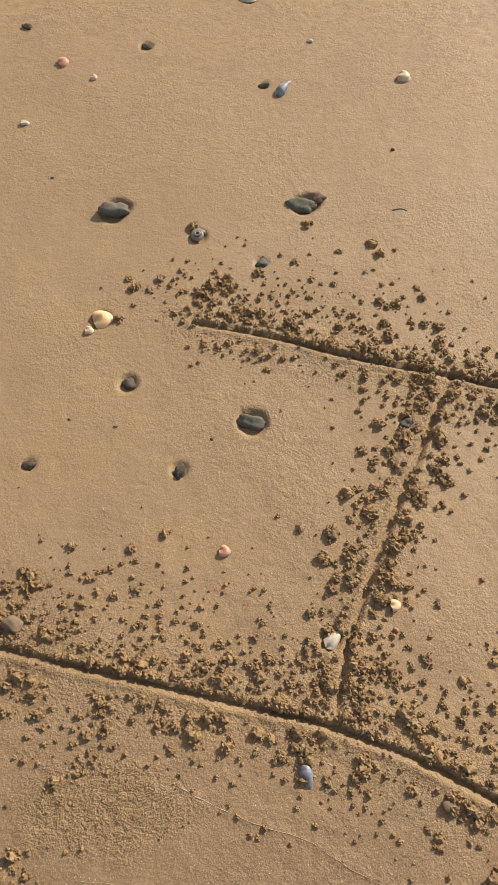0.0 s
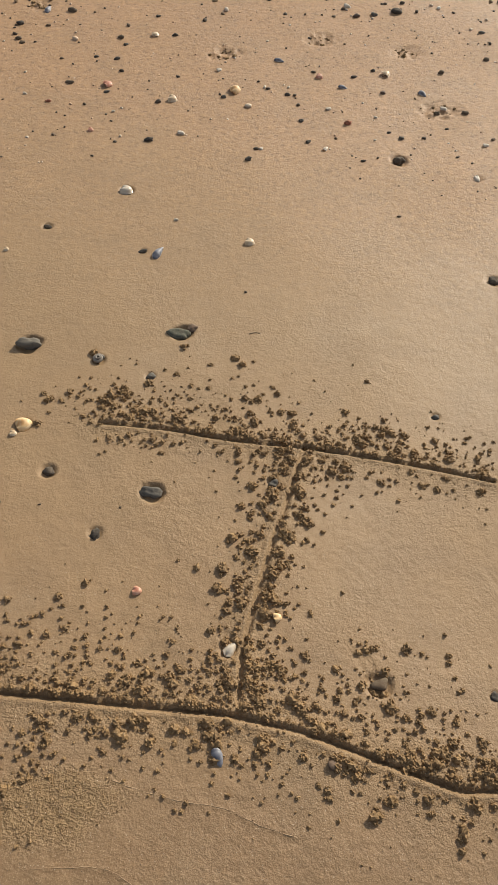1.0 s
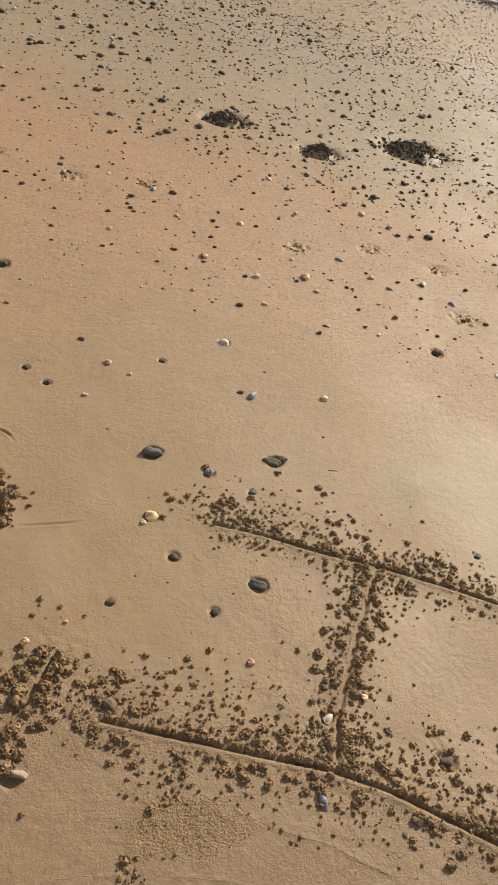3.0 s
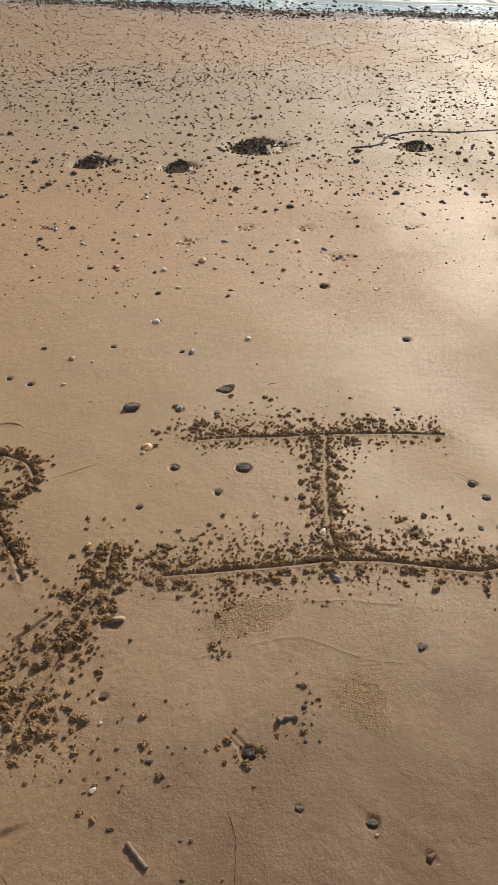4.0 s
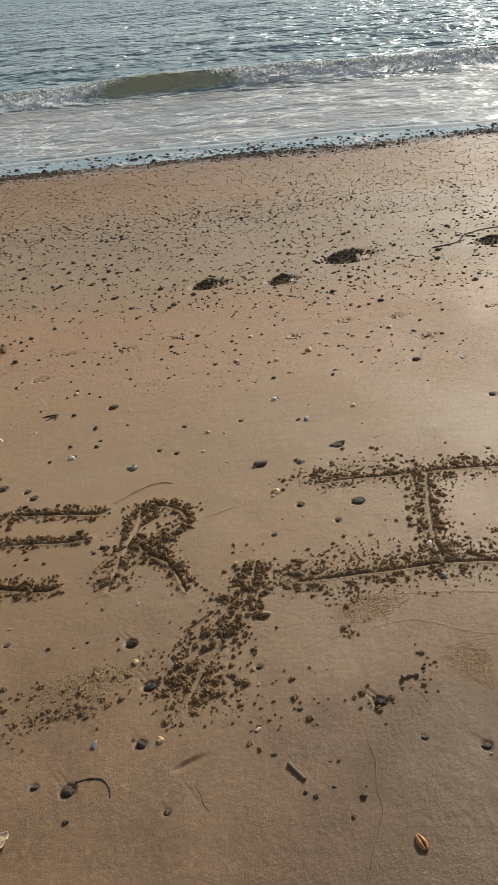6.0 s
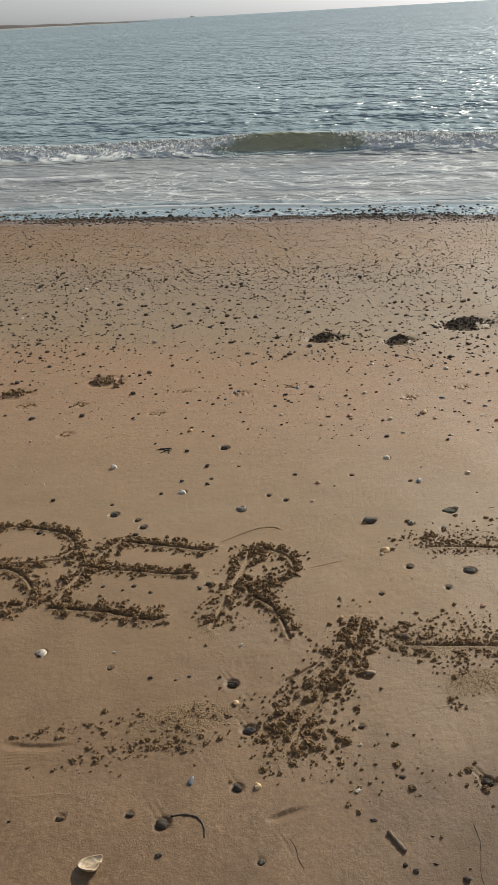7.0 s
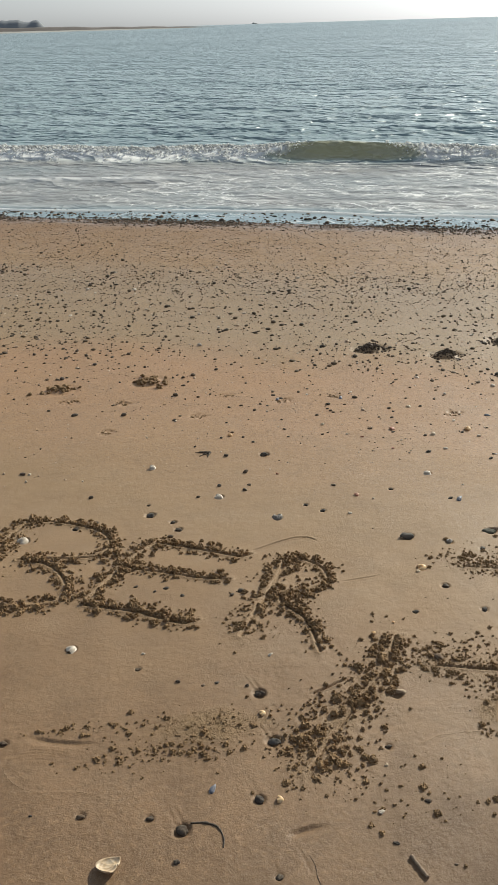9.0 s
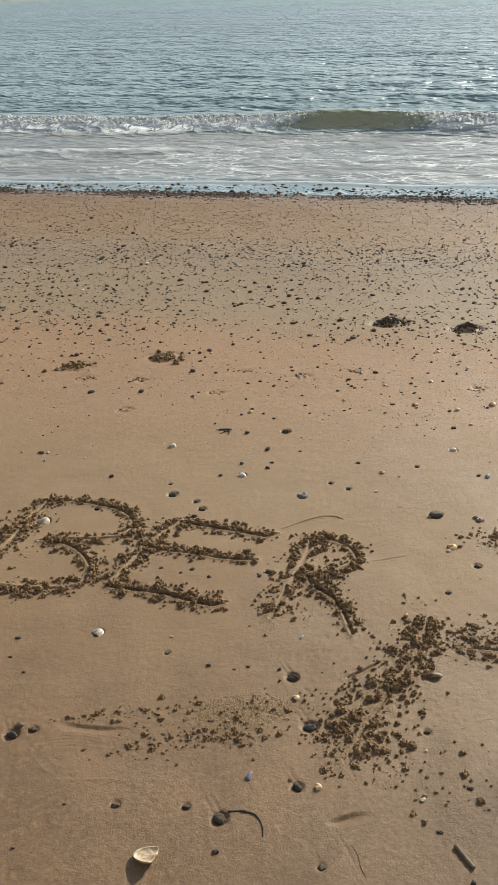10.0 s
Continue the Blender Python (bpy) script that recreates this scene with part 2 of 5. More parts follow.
def sea_material():
    m, n, l, bsdf = material("sea_water")
    g = Graph(m)
    pos = g.place()
    along = g.scaled(pos, (1, 1, 1), radians(18.3))  # x along the shore, y out to sea
    deep = g.mix(g.span(g.noise(g.scaled(along, (0.02, 0.09, 1)), 1.0, 3), 0.4, 0.65), (0.244, 0.320, 0.332), (0.306, 0.384, 0.394))
    # olive light coming through the breaker's face is put into the water colour
    colour = g.mix(g.attr("backlit"), deep, (0.390, 0.372, 0.225))
    colour = g.mix(g.attr("silt"), colour, (0.285, 0.275, 0.255))
    warp = g.n.new("ShaderNodeVectorMath")
    warp.operation = "ADD"
    noise_v = g.n.new("ShaderNodeTexNoise")
    g.put(along, noise_v.inputs["Vector"])
    noise_v.inputs["Scale"].default_value, noise_v.inputs["Detail"].default_value = 1.6, 4
    scale_v = g.n.new("ShaderNodeVectorMath")
    scale_v.operation = "SCALE"
    g.put(noise_v.outputs["Color"], scale_v.inputs[0])
    scale_v.inputs["Scale"].default_value = 0.9
    g.put(along, warp.inputs[0])
    g.put(scale_v.outputs[0], warp.inputs[1])
    veins = g.voronoi(g.scaled(warp.outputs[0], (0.9, 2.4, 1)), 1.4, "DISTANCE_TO_EDGE")
    fine = g.voronoi(g.scaled(warp.outputs[0], (1.3, 3.4, 1)), 2.0, "DISTANCE_TO_EDGE")
    lace = g.math("ADD", g.span(veins, 0.058, 0.0), g.math("MULTIPLY", g.span(fine, 0.075, 0.0), 0.8))
    patchy = g.span(g.noise(g.scaled(along, (0.7, 1.5, 1)), 1.2, 4), 0.38, 0.62)
    lace = g.math("MULTIPLY", g.math("MULTIPLY", lace, patchy), g.attr("lace"), clamp=True)
    solid = g.math("MULTIPLY", g.attr("foam"), g.span(g.noise(pos, 14, 5, 0.7), 0.22, 0.48), clamp=True)
    foam = g.math("MAXIMUM", lace, solid)
    l.new(g.mix(foam, colour, (0.80, 0.80, 0.78)), bsdf.inputs["Base Color"])
    l.new(g.math("MAXIMUM", g.span(foam, 0.0, 0.6, 0.0, 0.75), g.span(g.attr("calm"), 0.5, 1.0, 0.31, 0.09)), bsdf.inputs["Roughness"])
    bsdf.inputs["IOR"].default_value = 1.33
    swell = g.noise(g.scaled(along, (0.85, 1.15, 1)), 1.5, 3, 0.5)
    swell = g.math("SUBTRACT", 1.0, g.math("ABSOLUTE", g.math("MULTIPLY", g.math("SUBTRACT", swell, 0.5), 3.0)))
    roll = g.noise(g.scaled(along, (0.75, 1.1, 1)), 0.42, 4, 0.6)
    roll = g.math("SUBTRACT", 1.0, g.math("ABSOLUTE", g.math("MULTIPLY", g.math("SUBTRACT", roll, 0.5), 3.0)))
    chop = g.noise(g.scaled(along, (0.5, 1.0, 1)), 7.0, 5, 0.6)
    calm = g.attr("calm")
    b0 = g.n.new("ShaderNodeBump")
    far_roll = g.noise(g.scaled(along, (0.45, 1.0, 1)), 0.10, 5, 0.65)
    far_roll = g.math("SUBTRACT", 1.0, g.math("ABSOLUTE", g.math("MULTIPLY", g.math("SUBTRACT", far_roll, 0.5), 3.0)))
    g.put(g.math("ADD", roll, g.math("MULTIPLY", far_roll, 1.6)), b0.inputs["Height"])
    b0.inputs["Distance"].default_value = 0.75
    g.put(g.span(calm, 0.0, 0.3, 0.55, 0.0), b0.inputs["Strength"])
    b = g.n.new("ShaderNodeBump")
    g.put(b0.outputs["Normal"], b.inputs["Normal"])
    g.put(swell, b.inputs["Height"])
    b.inputs["Distance"].default_value = 0.24
    g.put(g.span(calm, 0.0, 1.0, 0.46, 0.02), b.inputs["Strength"])
    b2 = g.n.new("ShaderNodeBump")
    g.put(chop, b2.inputs["Height"])
    b2.inputs["Distance"].default_value = 0.04
    g.put(g.span(calm, 0.0, 1.0, 0.16, 0.04), b2.inputs["Strength"])
    g.put(b.outputs["Normal"], b2.inputs["Normal"])
    l.new(b2.outputs["Normal"], bsdf.inputs["Normal"])
    return m


SEA = sea_material()


def plain_material(name, a, b, scale, rough=0.8, bump=0.0):
    m, n, l, bsdf = material(name)
    g = Graph(m)
    f = g.noise(g.place(), scale, 5, 0.6)
    l.new(g.mix(g.span(f, 0.35, 0.65), a, b), bsdf.inputs["Base Color"])
    bsdf.inputs["Roughness"].default_value = rough
    if bump:
        l.new(g.bump(f, 0.6, bump), bsdf.inputs["Normal"])
    return m


def foam_material():
    m, n, l, bsdf = material("sea_foam")
    g = Graph(m)
    f = g.noise(g.place(), 45, 5, 0.6)
    glow = n.new("ShaderNodeBsdfTranslucent")
    glow.inputs["Color"].default_value = (0.93, 0.93, 0.92, 1)
    both = n.new("ShaderNodeMixShader")
    both.inputs[0].default_value = 0.82
    l.new(g.mix(g.span(f, 0.35, 0.65), (0.78, 0.78, 0.76), (0.90, 0.90, 0.88)), bsdf.inputs["Base Color"])
    bsdf.inputs["Roughness"].default_value = 0.8
    l.new(g.bump(f, 0.6, 0.01), bsdf.inputs["Normal"])
    l.new(bsdf.outputs[0], both.inputs[1])
    l.new(glow.outputs[0], both.inputs[2])
    l.new(both.outputs[0], n["Material Output"].inputs["Surface"])
    return m


FOAM = foam_material()
PALE_SAND = plain_material("pale_sand", (0.33, 0.22, 0.125), (0.38, 0.265, 0.155), 300, 0.8, 0.001)
WET = plain_material("wet_sand", (0.070, 0.050, 0.034), (0.115, 0.080, 0.052), 160, 0.9, 0.003)
FAR_LAND = plain_material("far_land", (0.150, 0.128, 0.108), (0.190, 0.163, 0.138), 0.03)
FAR_BEACH = plain_material("far_beach", (0.42, 0.40, 0.36), (0.52, 0.49, 0.44), 0.02)
# pale blue-grey: the haze of distance is put into this base colour
HAZE_GREY = plain_material("haze_grey", (0.200, 0.215, 0.230), (0.230, 0.243, 0.255), 0.05)


# ---- lie of the land ----
LEVEL = -0.59                                   # height of the sea
ALONG, OUT = Vector((0.950, -0.3134)), Vector((0.3134, 0.950))  # along the shore, out to sea
SHORE = Vector((0.0, 8.55))
rng = np.random.default_rng(7)


def smooth(a, b, x):
    t = np.clip((x - a) / (b - a), 0, 1)
    return t * t * (3 - 2 * t)


LATTICE = rng.random((256, 256))


def vnoise(x, y):
    """Smooth value noise from 0 to 1."""
    xi, yi = np.floor(x).astype(int), np.floor(y).astype(int)
    fx, fy = x - xi, y - yi
    fx, fy = fx * fx * (3 - 2 * fx), fy * fy * (3 - 2 * fy)
    a, b = LATTICE[xi % 256, yi % 256], LATTICE[(xi + 1) % 256, yi % 256]
    c, d = LATTICE[xi % 256, (yi + 1) % 256], LATTICE[(xi + 1) % 256, (yi + 1) % 256]
    return (a * (1 - fx) + b * fx) * (1 - fy) + (c * (1 - fx) + d * fx) * fy


def fbm(x, y, octaves=4):
    total, amp, norm = 0, 1.0, 0
    for i in range(octaves):
        total = total + amp * vnoise(x * 2 ** i + 17.3 * i, y * 2 ** i + 9.1 * i)
        norm += amp
        amp *= 0.5
    return total / norm


def inland(x, y):
    return -((x - SHORE.x) * OUT.x + (y - SHORE.y) * OUT.y)


def plain_height(x, y):
    """The beach without its marks."""
    x, y = np.asarray(x, float), np.asarray(y, float)
    fall = -SLOPE * (math.sin(radians(10)) * x + math.cos(radians(10)) * y)
    fall = np.where(y < -6, fall - 0.045 * (-6 - y), fall)
    fall = np.minimum(fall, 2.5 + 0.002 * np.abs(y))
    d = inland(x, y)
    shore = LEVEL + np.where(d > 0, 0.072 * d, np.where(d > -1.2, 0.016 * d, -0.019 + 0.072 * (np.maximum(d, -40) + 1.2)))
    w = smooth(4.5, 1.2, d)
    return fall * (1 - w) + shore * w


# Strokes scored into the sand with a stick: points, half width, depth, and how thickly crumbs lie on each side.
def stroke(points, half, deep, left, right, reach, per_metre, big, narrow=1.0):
    return {"narrow": narrow, "line": points, "half": half, "deep": deep, "sides": (left, right), "reach": reach, "n": per_metre, "big": big}


STROKES = {
    "upright": [
        stroke([(-0.098, 0.688), (-0.031, 0.673), (0.038, 0.655), (0.139, 0.622), (0.288, 0.585), (0.391, 0.556), (0.515, 0.516), (0.633, 0.471)],
               0.0058, 0.0085, 1.0, 0.45, 0.046, 1020, 0.95),
        stroke([(-0.347, 0.197), (-0.269, 0.178), (-0.171, 0.156), (-0.048, 0.127), (0.055, 0.104), (0.140, 0.075), (0.212, 0.045), (0.335, -0.021),
                (0.405, -0.055), (0.480, -0.062)],
               0.0066, 0.0090, 1.1, 0.75, 0.058, 1560, 0.98),
        stroke([(0.289, 0.588), (0.262, 0.530), (0.222, 0.448), (0.194, 0.389), (0.168, 0.332), (0.142, 0.269), (0.118, 0.209), (0.104, 0.159), (0.094, 0.112)],
               0.0046, 0.0044, 1.0, 0.9, 0.036, 960, 1.12)],
    "arm": [
        stroke([(-0.431, 0.331), (-0.449, 0.291), (-0.478, 0.235), (-0.517, 0.173), (-0.572, 0.100), (-0.640, 0.020), (-0.715, -0.075), (-0.765, -0.150)],
               0.0048, 0.0046, 0.8, 1.35, 0.054, 1050, 1.40, 0.32)],
    "round_leg": [
        stroke([(-0.703, 0.832), (-0.734, 0.729), (-0.776, 0.634), (-0.839, 0.503), (-0.895, 0.384)],
               0.0062, 0.0026, 1, 1, 0.034, 507, 1.42),
        stroke([(-0.706, 0.828), (-0.653, 0.807), (-0.594, 0.753), (-0.574, 0.693), (-0.582, 0.653), (-0.630, 0.617), (-0.702, 0.578), (-0.755, 0.553)],
               0.0068, 0.0078, 1, 0.7, 0.019, 458, 1.42),
        stroke([(-0.752, 0.596), (-0.750, 0.540), (-0.723, 0.504), (-0.688, 0.451), (-0.673, 0.371), (-0.668, 0.288)],
               0.0068, 0.0078, 1, 0.8, 0.021, 589, 1.42)],
    "three_bars": [
        stroke([(-1.158, 0.965), (-1.222, 0.896), (-1.270, 0.830), (-1.315, 0.749), (-1.357, 0.672), (-1.397, 0.599)],
               0.0062, 0.0026, 1, 1, 0.026, 589, 1.42),
        stroke([(-1.162, 0.966), (-1.042, 0.923), (-0.943, 0.880), (-0.867, 0.845), (-0.825, 0.858)],
               0.0068, 0.0078, 1.3, 0.5, 0.018, 540, 1.42),
        stroke([(-1.289, 0.815), (-1.201, 0.786), (-1.106, 0.757), (-1.012, 0.719), (-0.909, 0.700)],
               0.0068, 0.0078, 1.3, 0.5, 0.016, 475, 1.42),
        stroke([(-1.388, 0.598), (-1.306, 0.573), (-1.217, 0.542), (-1.129, 0.494), (-1.069, 0.467), (-1.025, 0.479)],
               0.0068, 0.0078, 1.2, 0.6, 0.022, 671, 1.42)],
    "two_bowls": [
        stroke([(-1.668, 1.183), (-1.707, 1.095), (-1.739, 0.980), (-1.772, 0.892), (-1.806, 0.826), (-1.836, 0.745), (-1.852, 0.659)],
               0.0062, 0.0026, 1, 1, 0.036, 622, 1.42),
        stroke([(-1.668, 1.183), (-1.572, 1.179), (-1.461, 1.134), (-1.372, 1.073), (-1.330, 0.987), (-1.343, 0.923), (-1.400, 0.892), (-1.479, 0.892),
                (-1.599, 0.907), (-1.657, 0.903)],
               0.0068, 0.0078, 1.2, 0.35, 0.019, 409, 1.42),
        stroke([(-1.637, 0.901), (-1.554, 0.865), (-1.499, 0.805), (-1.462, 0.717), (-1.472, 0.638), (-1.522, 0.608), (-1.629, 0.611), (-1.741, 0.640),
                (-1.845, 0.664)],
               0.0068, 0.0078, 1.1, 0.6, 0.021, 507, 1.42)],
}
# Thin scratches (points, half width, depth) and raised swash lines left by the last waves.
SCRATCHES = [
    ([(-0.821, 0.876), (-0.768, 0.903), (-0.714, 0.931), (-0.652, 0.952), (-0.598, 0.945), (-0.565, 0.906)], 0.0030, 0.0050),
    ([(-0.541, 0.645), (-0.472, 0.656), (-0.391, 0.671)], 0.0026, 0.0030),
    ([(-0.729, 0.107), (-0.668, 0.135), (-0.599, 0.174)], 0.0034, 0.0075),
    ([(-0.192, 0.426), (-0.172, 0.422), (-0.150, 0.420)], 0.0024, 0.0030),
    ([(-0.835, -0.345), (-0.815, -0.400), (-0.800, -0.460)], 0.002, 0.0015),
]
SWASH_LINES = [
    [(-0.217, -0.073), (-0.174, -0.077), (-0.127, -0.084), (-0.097, -0.098), (-0.063, -0.128), (-0.027, -0.165), (0.016, -0.203), (0.077, -0.234)],
    [(-1.527, -0.058), (-1.506, -0.096), (-1.483, -0.127), (-1.446, -0.152), (-1.401, -0.164), (-1.324, -0.168), (-1.27, -0.19), (-1.222, -0.211)],
    [(-0.102, 0.025), (-0.054, 0.003), (-0.006, -0.015), (0.05, -0.032), (0.1, -0.061), (0.149, -0.083)],
    [(-0.47, -0.094), (-0.433, -0.077), (-0.397, -0.07), (-0.355, -0.067), (-0.304, -0.068)],
]
# Patches of roughened sand: x, y, reach along x, reach along y.
ROUGH = [(-0.195, 0.005, 0.105, 0.055), (-0.050, -0.285, 0.060, 0.085), (-1.000, 0.020, 0.140, 0.060)]
# Dark heaps of turned-up sand: x, y, width.
HEAPS = [(0.145, 3.202, 0.175), (0.572, 3.007, 0.150), (1.108, 3.223, 0.275), (2.012, 2.951, 0.170), (-1.247, 2.773, 0.165), (-1.744, 2.701, 0.150)]
# Scuffed prints: x, y, width.
SCUFFS = [(0.903, 1.735, 0.13), (-0.522, 2.382, 0.12), (0.323, 2.084, 0.11), (0.635, 2.151, 0.10), (0.891, 2.059, 0.10), (-0.237, 2.406, 0.09),
          (1.359, 1.905, 0.11), (-1.426, 2.047, 0.10), (-0.979, 2.209, 0.09), (-1.382, 2.454, 0.10), (-1.674, 2.512, 0.12), (-0.817, 2.496, 0.09)]

# ---- where the loose things lie: x, y, length (and turn) ----
DARK_A = [(-0.197, 0.585, 0.031), (-0.334, 0.455, 0.023), (0.017, 1.189, 0.02), (-0.431, 1.355, 0.019), (-0.202, 1.296,
    0.024), (-0.35, 0.987, 0.007), (-0.281, 0.526, 0.006), (-0.211, 0.513, 0.007), (-0.069, 0.49, 0.006), (0.236, 1.029, 0.008), (0.061, 1.642,
    0.042), (0.718, 1.505, 0.052), (-0.145, 1.939, 0.04), (0.1, 1.829, 0.026), (-0.09, 1.577, 0.013), (-0.029, 1.638, 0.013), (-0.035, 1.738, 0.012),
    (0.315, 1.537, 0.027), (0.344, 1.585, 0.021), (0.423, 1.883, 0.02), (0.475, 1.85, 0.025), (0.491, 1.712, 0.02), (0.692, 1.932, 0.032), (0.758,
    1.962, 0.019), (0.963, 1.929, 0.029), (0.885, 1.714, 0.032), (0.968, 1.709, 0.027), (0.49, 1.607, 0.02), (0.623, 1.511, 0.019)]
DARK_B = [(0.753, 1.606, 0.022), (0.724, 1.636, 0.015), (0.816, 1.6, 0.017), (0.893, 1.639, 0.014), (0.883, 1.504, 0.015), (1.008, 1.574, 0.017),
    (0.821, 1.018, 0.036), (0.319, 0.114, 0.041), (0.497, 0.073, 0.018), (-0.29, 2.286, 0.037), (-0.305, 2.222, 0.024), (-0.293, 2.194, 0.034),
    (-0.205, 2.272, 0.02), (-0.166, 2.075, 0.015), (-0.064, 2.083, 0.019), (-0.004, 2.067, 0.026), (0.006, 1.998, 0.02), (0.014, 2.192, 0.032),
    (0.026, 2.15, 0.021), (0.138, 2.322, 0.02), (0.181, 2.199, 0.028), (0.168, 1.962, 0.016), (0.706, 2.293, 0.021), (0.603, 2.168, 0.018), (0.659,
    1.272, 0.012), (-0.69, 1.705, 0.056), (-0.789, 1.53, 0.04), (-0.783, 1.407, 0.019), (-0.807, 1.36, 0.019), (-0.572, 1.205, 0.023)]
DARK_C = [(-0.513, 1.15, 0.025), (-0.629, 1.628, 0.011), (-0.727, 1.846, 0.024), (-0.77, 1.907, 0.021), (-0.818, 1.969, 0.025), (-0.875, 1.908,
    0.018), (-0.839, 2.098, 0.019), (-0.56, 1.981, 0.023), (-0.555, 1.885, 0.017), (-0.558, 2.106, 0.022), (-0.373, 2.143, 0.027), (-0.283, 2.171,
    0.027), (-0.389, 1.893, 0.021), (-0.357, 1.913, 0.021), (-0.749, 2.33, 0.034), (-0.645, 2.338, 0.02), (-0.864, 1.704, 0.03), (-0.43, 1.573,
    0.009), (-0.32, 1.586, 0.009), (-0.313, 0.007, 0.006), (-1.002, 1.318, 0.019), (-1.003, 1.82, 0.021), (-1.442, 1.363, 0.026), (-1.105, 1.12,
    0.031), (-1.084, 1.06, 0.035), (-1.116, 1.009, 0.026), (-1.203, 1.271, 0.021), (-1.763, 2.398, 0.034), (-1.606, 5.336, 0.071), (-1.4, 1.147,
    0.02)]
DARK_D = [(-1.227, 0.684, 0.016), (-1.633, 0.366, 0.016), (-1.64, 0.286, 0.012), (-1.592, 0.219, 0.012), (-1.201, 0.261, 0.022), (-1.087, 0.195,
    0.016), (-1.582, -0.007, 0.04), (-1.531, 0.006, 0.026), (-1.311, -0.24, 0.024), (-1.153, -0.258, 0.024), (-1.079, -0.297, 0.042), (-1.092, -0.378,
    0.015), (-1.519, -0.329, 0.011), (-0.863, 0.127, 0.041), (-0.899, -0.229, 0.032), (-0.559, -0.096, 0.021), (-0.877, -0.431, 0.021), (-0.611,
    -0.374, 0.014), (-0.979, 0.18, 0.013), (-1.018, 0.173, 0.01), (-0.896, 0.16, 0.014), (-0.909, 0.602, 0.015), (-0.879, 0.624, 0.026), (-1.126,
    0.667, 0.019), (-1.163, 0.649, 0.013), (-1.072, 0.616, 0.015), (-1.475, 1.107, 0.03), (-0.508, -0.27, 0.017), (-1.425, -0.228, 0.01), (-0.318, -0.319, 0.036)]
DARK_E = [(-0.271, -0.457, 0.018), (-0.154, -0.529, 0.028), (-0.086, -0.622, 0.023), (-0.497, -0.437, 0.01), (-0.578, -0.494, 0.013), (-0.201, -0.334,
    0.011), (-0.172, -0.262, 0.013), (-0.515, -0.503, 0.01), (-0.139, -0.72, 0.009)]
GREY = [(0.141, -0.214, 0.024), (0.581, 0.239, 0.034), (0.584, 0.174, 0.027), (-0.237, 0.912, 0.064), (0.213, 0.509, 0.022), (0.007, 0.797, 0.02), (-0.042, 1.888, 0.023), (0.288, 1.846, 0.023), (0.566, 0.636, 0.021),
    (0.842, 2.296, 0.03), (1.163, 2.151, 0.03), (-0.612, 2.31, 0.02), (-0.91, 1.409, 0.026), (-1.194, 1.185, 0.045), (-0.843, -0.051, 0.042)]
BROWN = [(-0.33, 0.225, 0.037), (0.221, 0.003, 0.02), (0.758, 1.837, 0.022), (0.781, 2.29, 0.036), (-1.763, 1.628, 0.044), (-1.567, 0.019, 0.034),
    (-0.15, -0.212, 0.022), (-0.56, -0.511, 0.015), (-0.464, -0.548, 0.018)]
MUSSELS = [(0.052, 0.036, 0.03, -75.0), (0.052, 1.177, 0.042, 55.0), (0.482, 2.035, 0.032, -30.0), (0.646, 1.874, 0.029,
    -20.0), (0.873, 1.819, 0.03, -60.0), (-0.205, 2.371, 0.038, 70.0), (-0.543, 2.406, 0.035, 60.0), (-1.005, -0.189, 0.028, 60.0)]
ORANGE = [(-0.243, 0.699, 0.036, 10.0), (0.176, 0.244, 0.018, 0.0), (0.326, 1.876, 0.036, 0.0), (-0.829, 1.932, 0.025, 0.0), (-0.492, 0.356, 0.015,
    0.0), (-0.419, 0.404, 0.0104, 0.0), (-0.864, 0.049, 0.020, 0.0), (-0.851, -0.234, 0.019, -20.0)]
PINK = [(-0.049, 0.321, 0.021, 0.0), (-0.354, 1.258, 0.027, 0.0), (-0.037, 1.924, 0.036, 0.0), (-0.091, 1.695, 0.02, 0.0), (0.588, 1.938, 0.028, 0.0)]
TAN = [(0.27, 1.199, 0.03, 0.0), (-0.262, 0.678, 0.018, 0.0), (-0.294, 1.218, 0.016, 0.0), (0.142, 1.839, 0.035, 0.0), (0.792, 1.937, 0.034, 0.0),
    (0.12, 2.202, 0.03, 0.0), (-0.365, 2.017, 0.024, 0.0), (-0.579, -0.155, 0.012, 0.0)]
WHITE_A = [(0.092, 0.2, 0.037, 80.0), (-0.411, 1.113, 0.022, 5.0), (0.104, 1.298, 0.016, 0.0), (-0.009, 1.425, 0.042, 0.0), (0.15, 1.669, 0.03, 0.0),
    (-0.027, 1.785, 0.015, 0.0), (0.293, 1.991, 0.026, 0.0), (0.579, 1.764, 0.023, 0.0), (0.912, 1.736, 0.029, 0.0), (0.531, 1.57, 0.024, 10.0),
    (0.706, 1.713, 0.016, 0.0), (0.677, 1.603, 0.012, 0.0), (0.977, 1.548, 0.024, -10.0), (0.907, 1.406, 0.032, -40.0), (0.764, 2.357, 0.034, 0.0),
    (-0.268, 1.885, 0.017, 0.0), (-1.195, 1.612, 0.038, 0.0), (-0.916, 1.312, 0.044, 0.0), (-1.661, 1.038, 0.053, 10.0), (-1.833, 5.183, 0.045, 0.0),
    (-1.403, 0.37, 0.041, 0.0), (-0.624, -0.29, 0.021, -10.0), (-1.189, 0.328, 0.015, 0.0), (-0.817, 0.283, 0.02, 0.0)]
WHITE_B = [(0.547, 0.062, 0.022, 80.0), (-0.157, -0.552, 0.0104, -30.0), (-0.068, 0.898, 0.002, 0.0)]
RED = [(-0.203, 1.844, 0.023), (0.618, 1.687, 0.031), (-0.654, 1.496, 0.021)]
PEBBLES = DARK_A + DARK_B + DARK_C + DARK_D + DARK_E
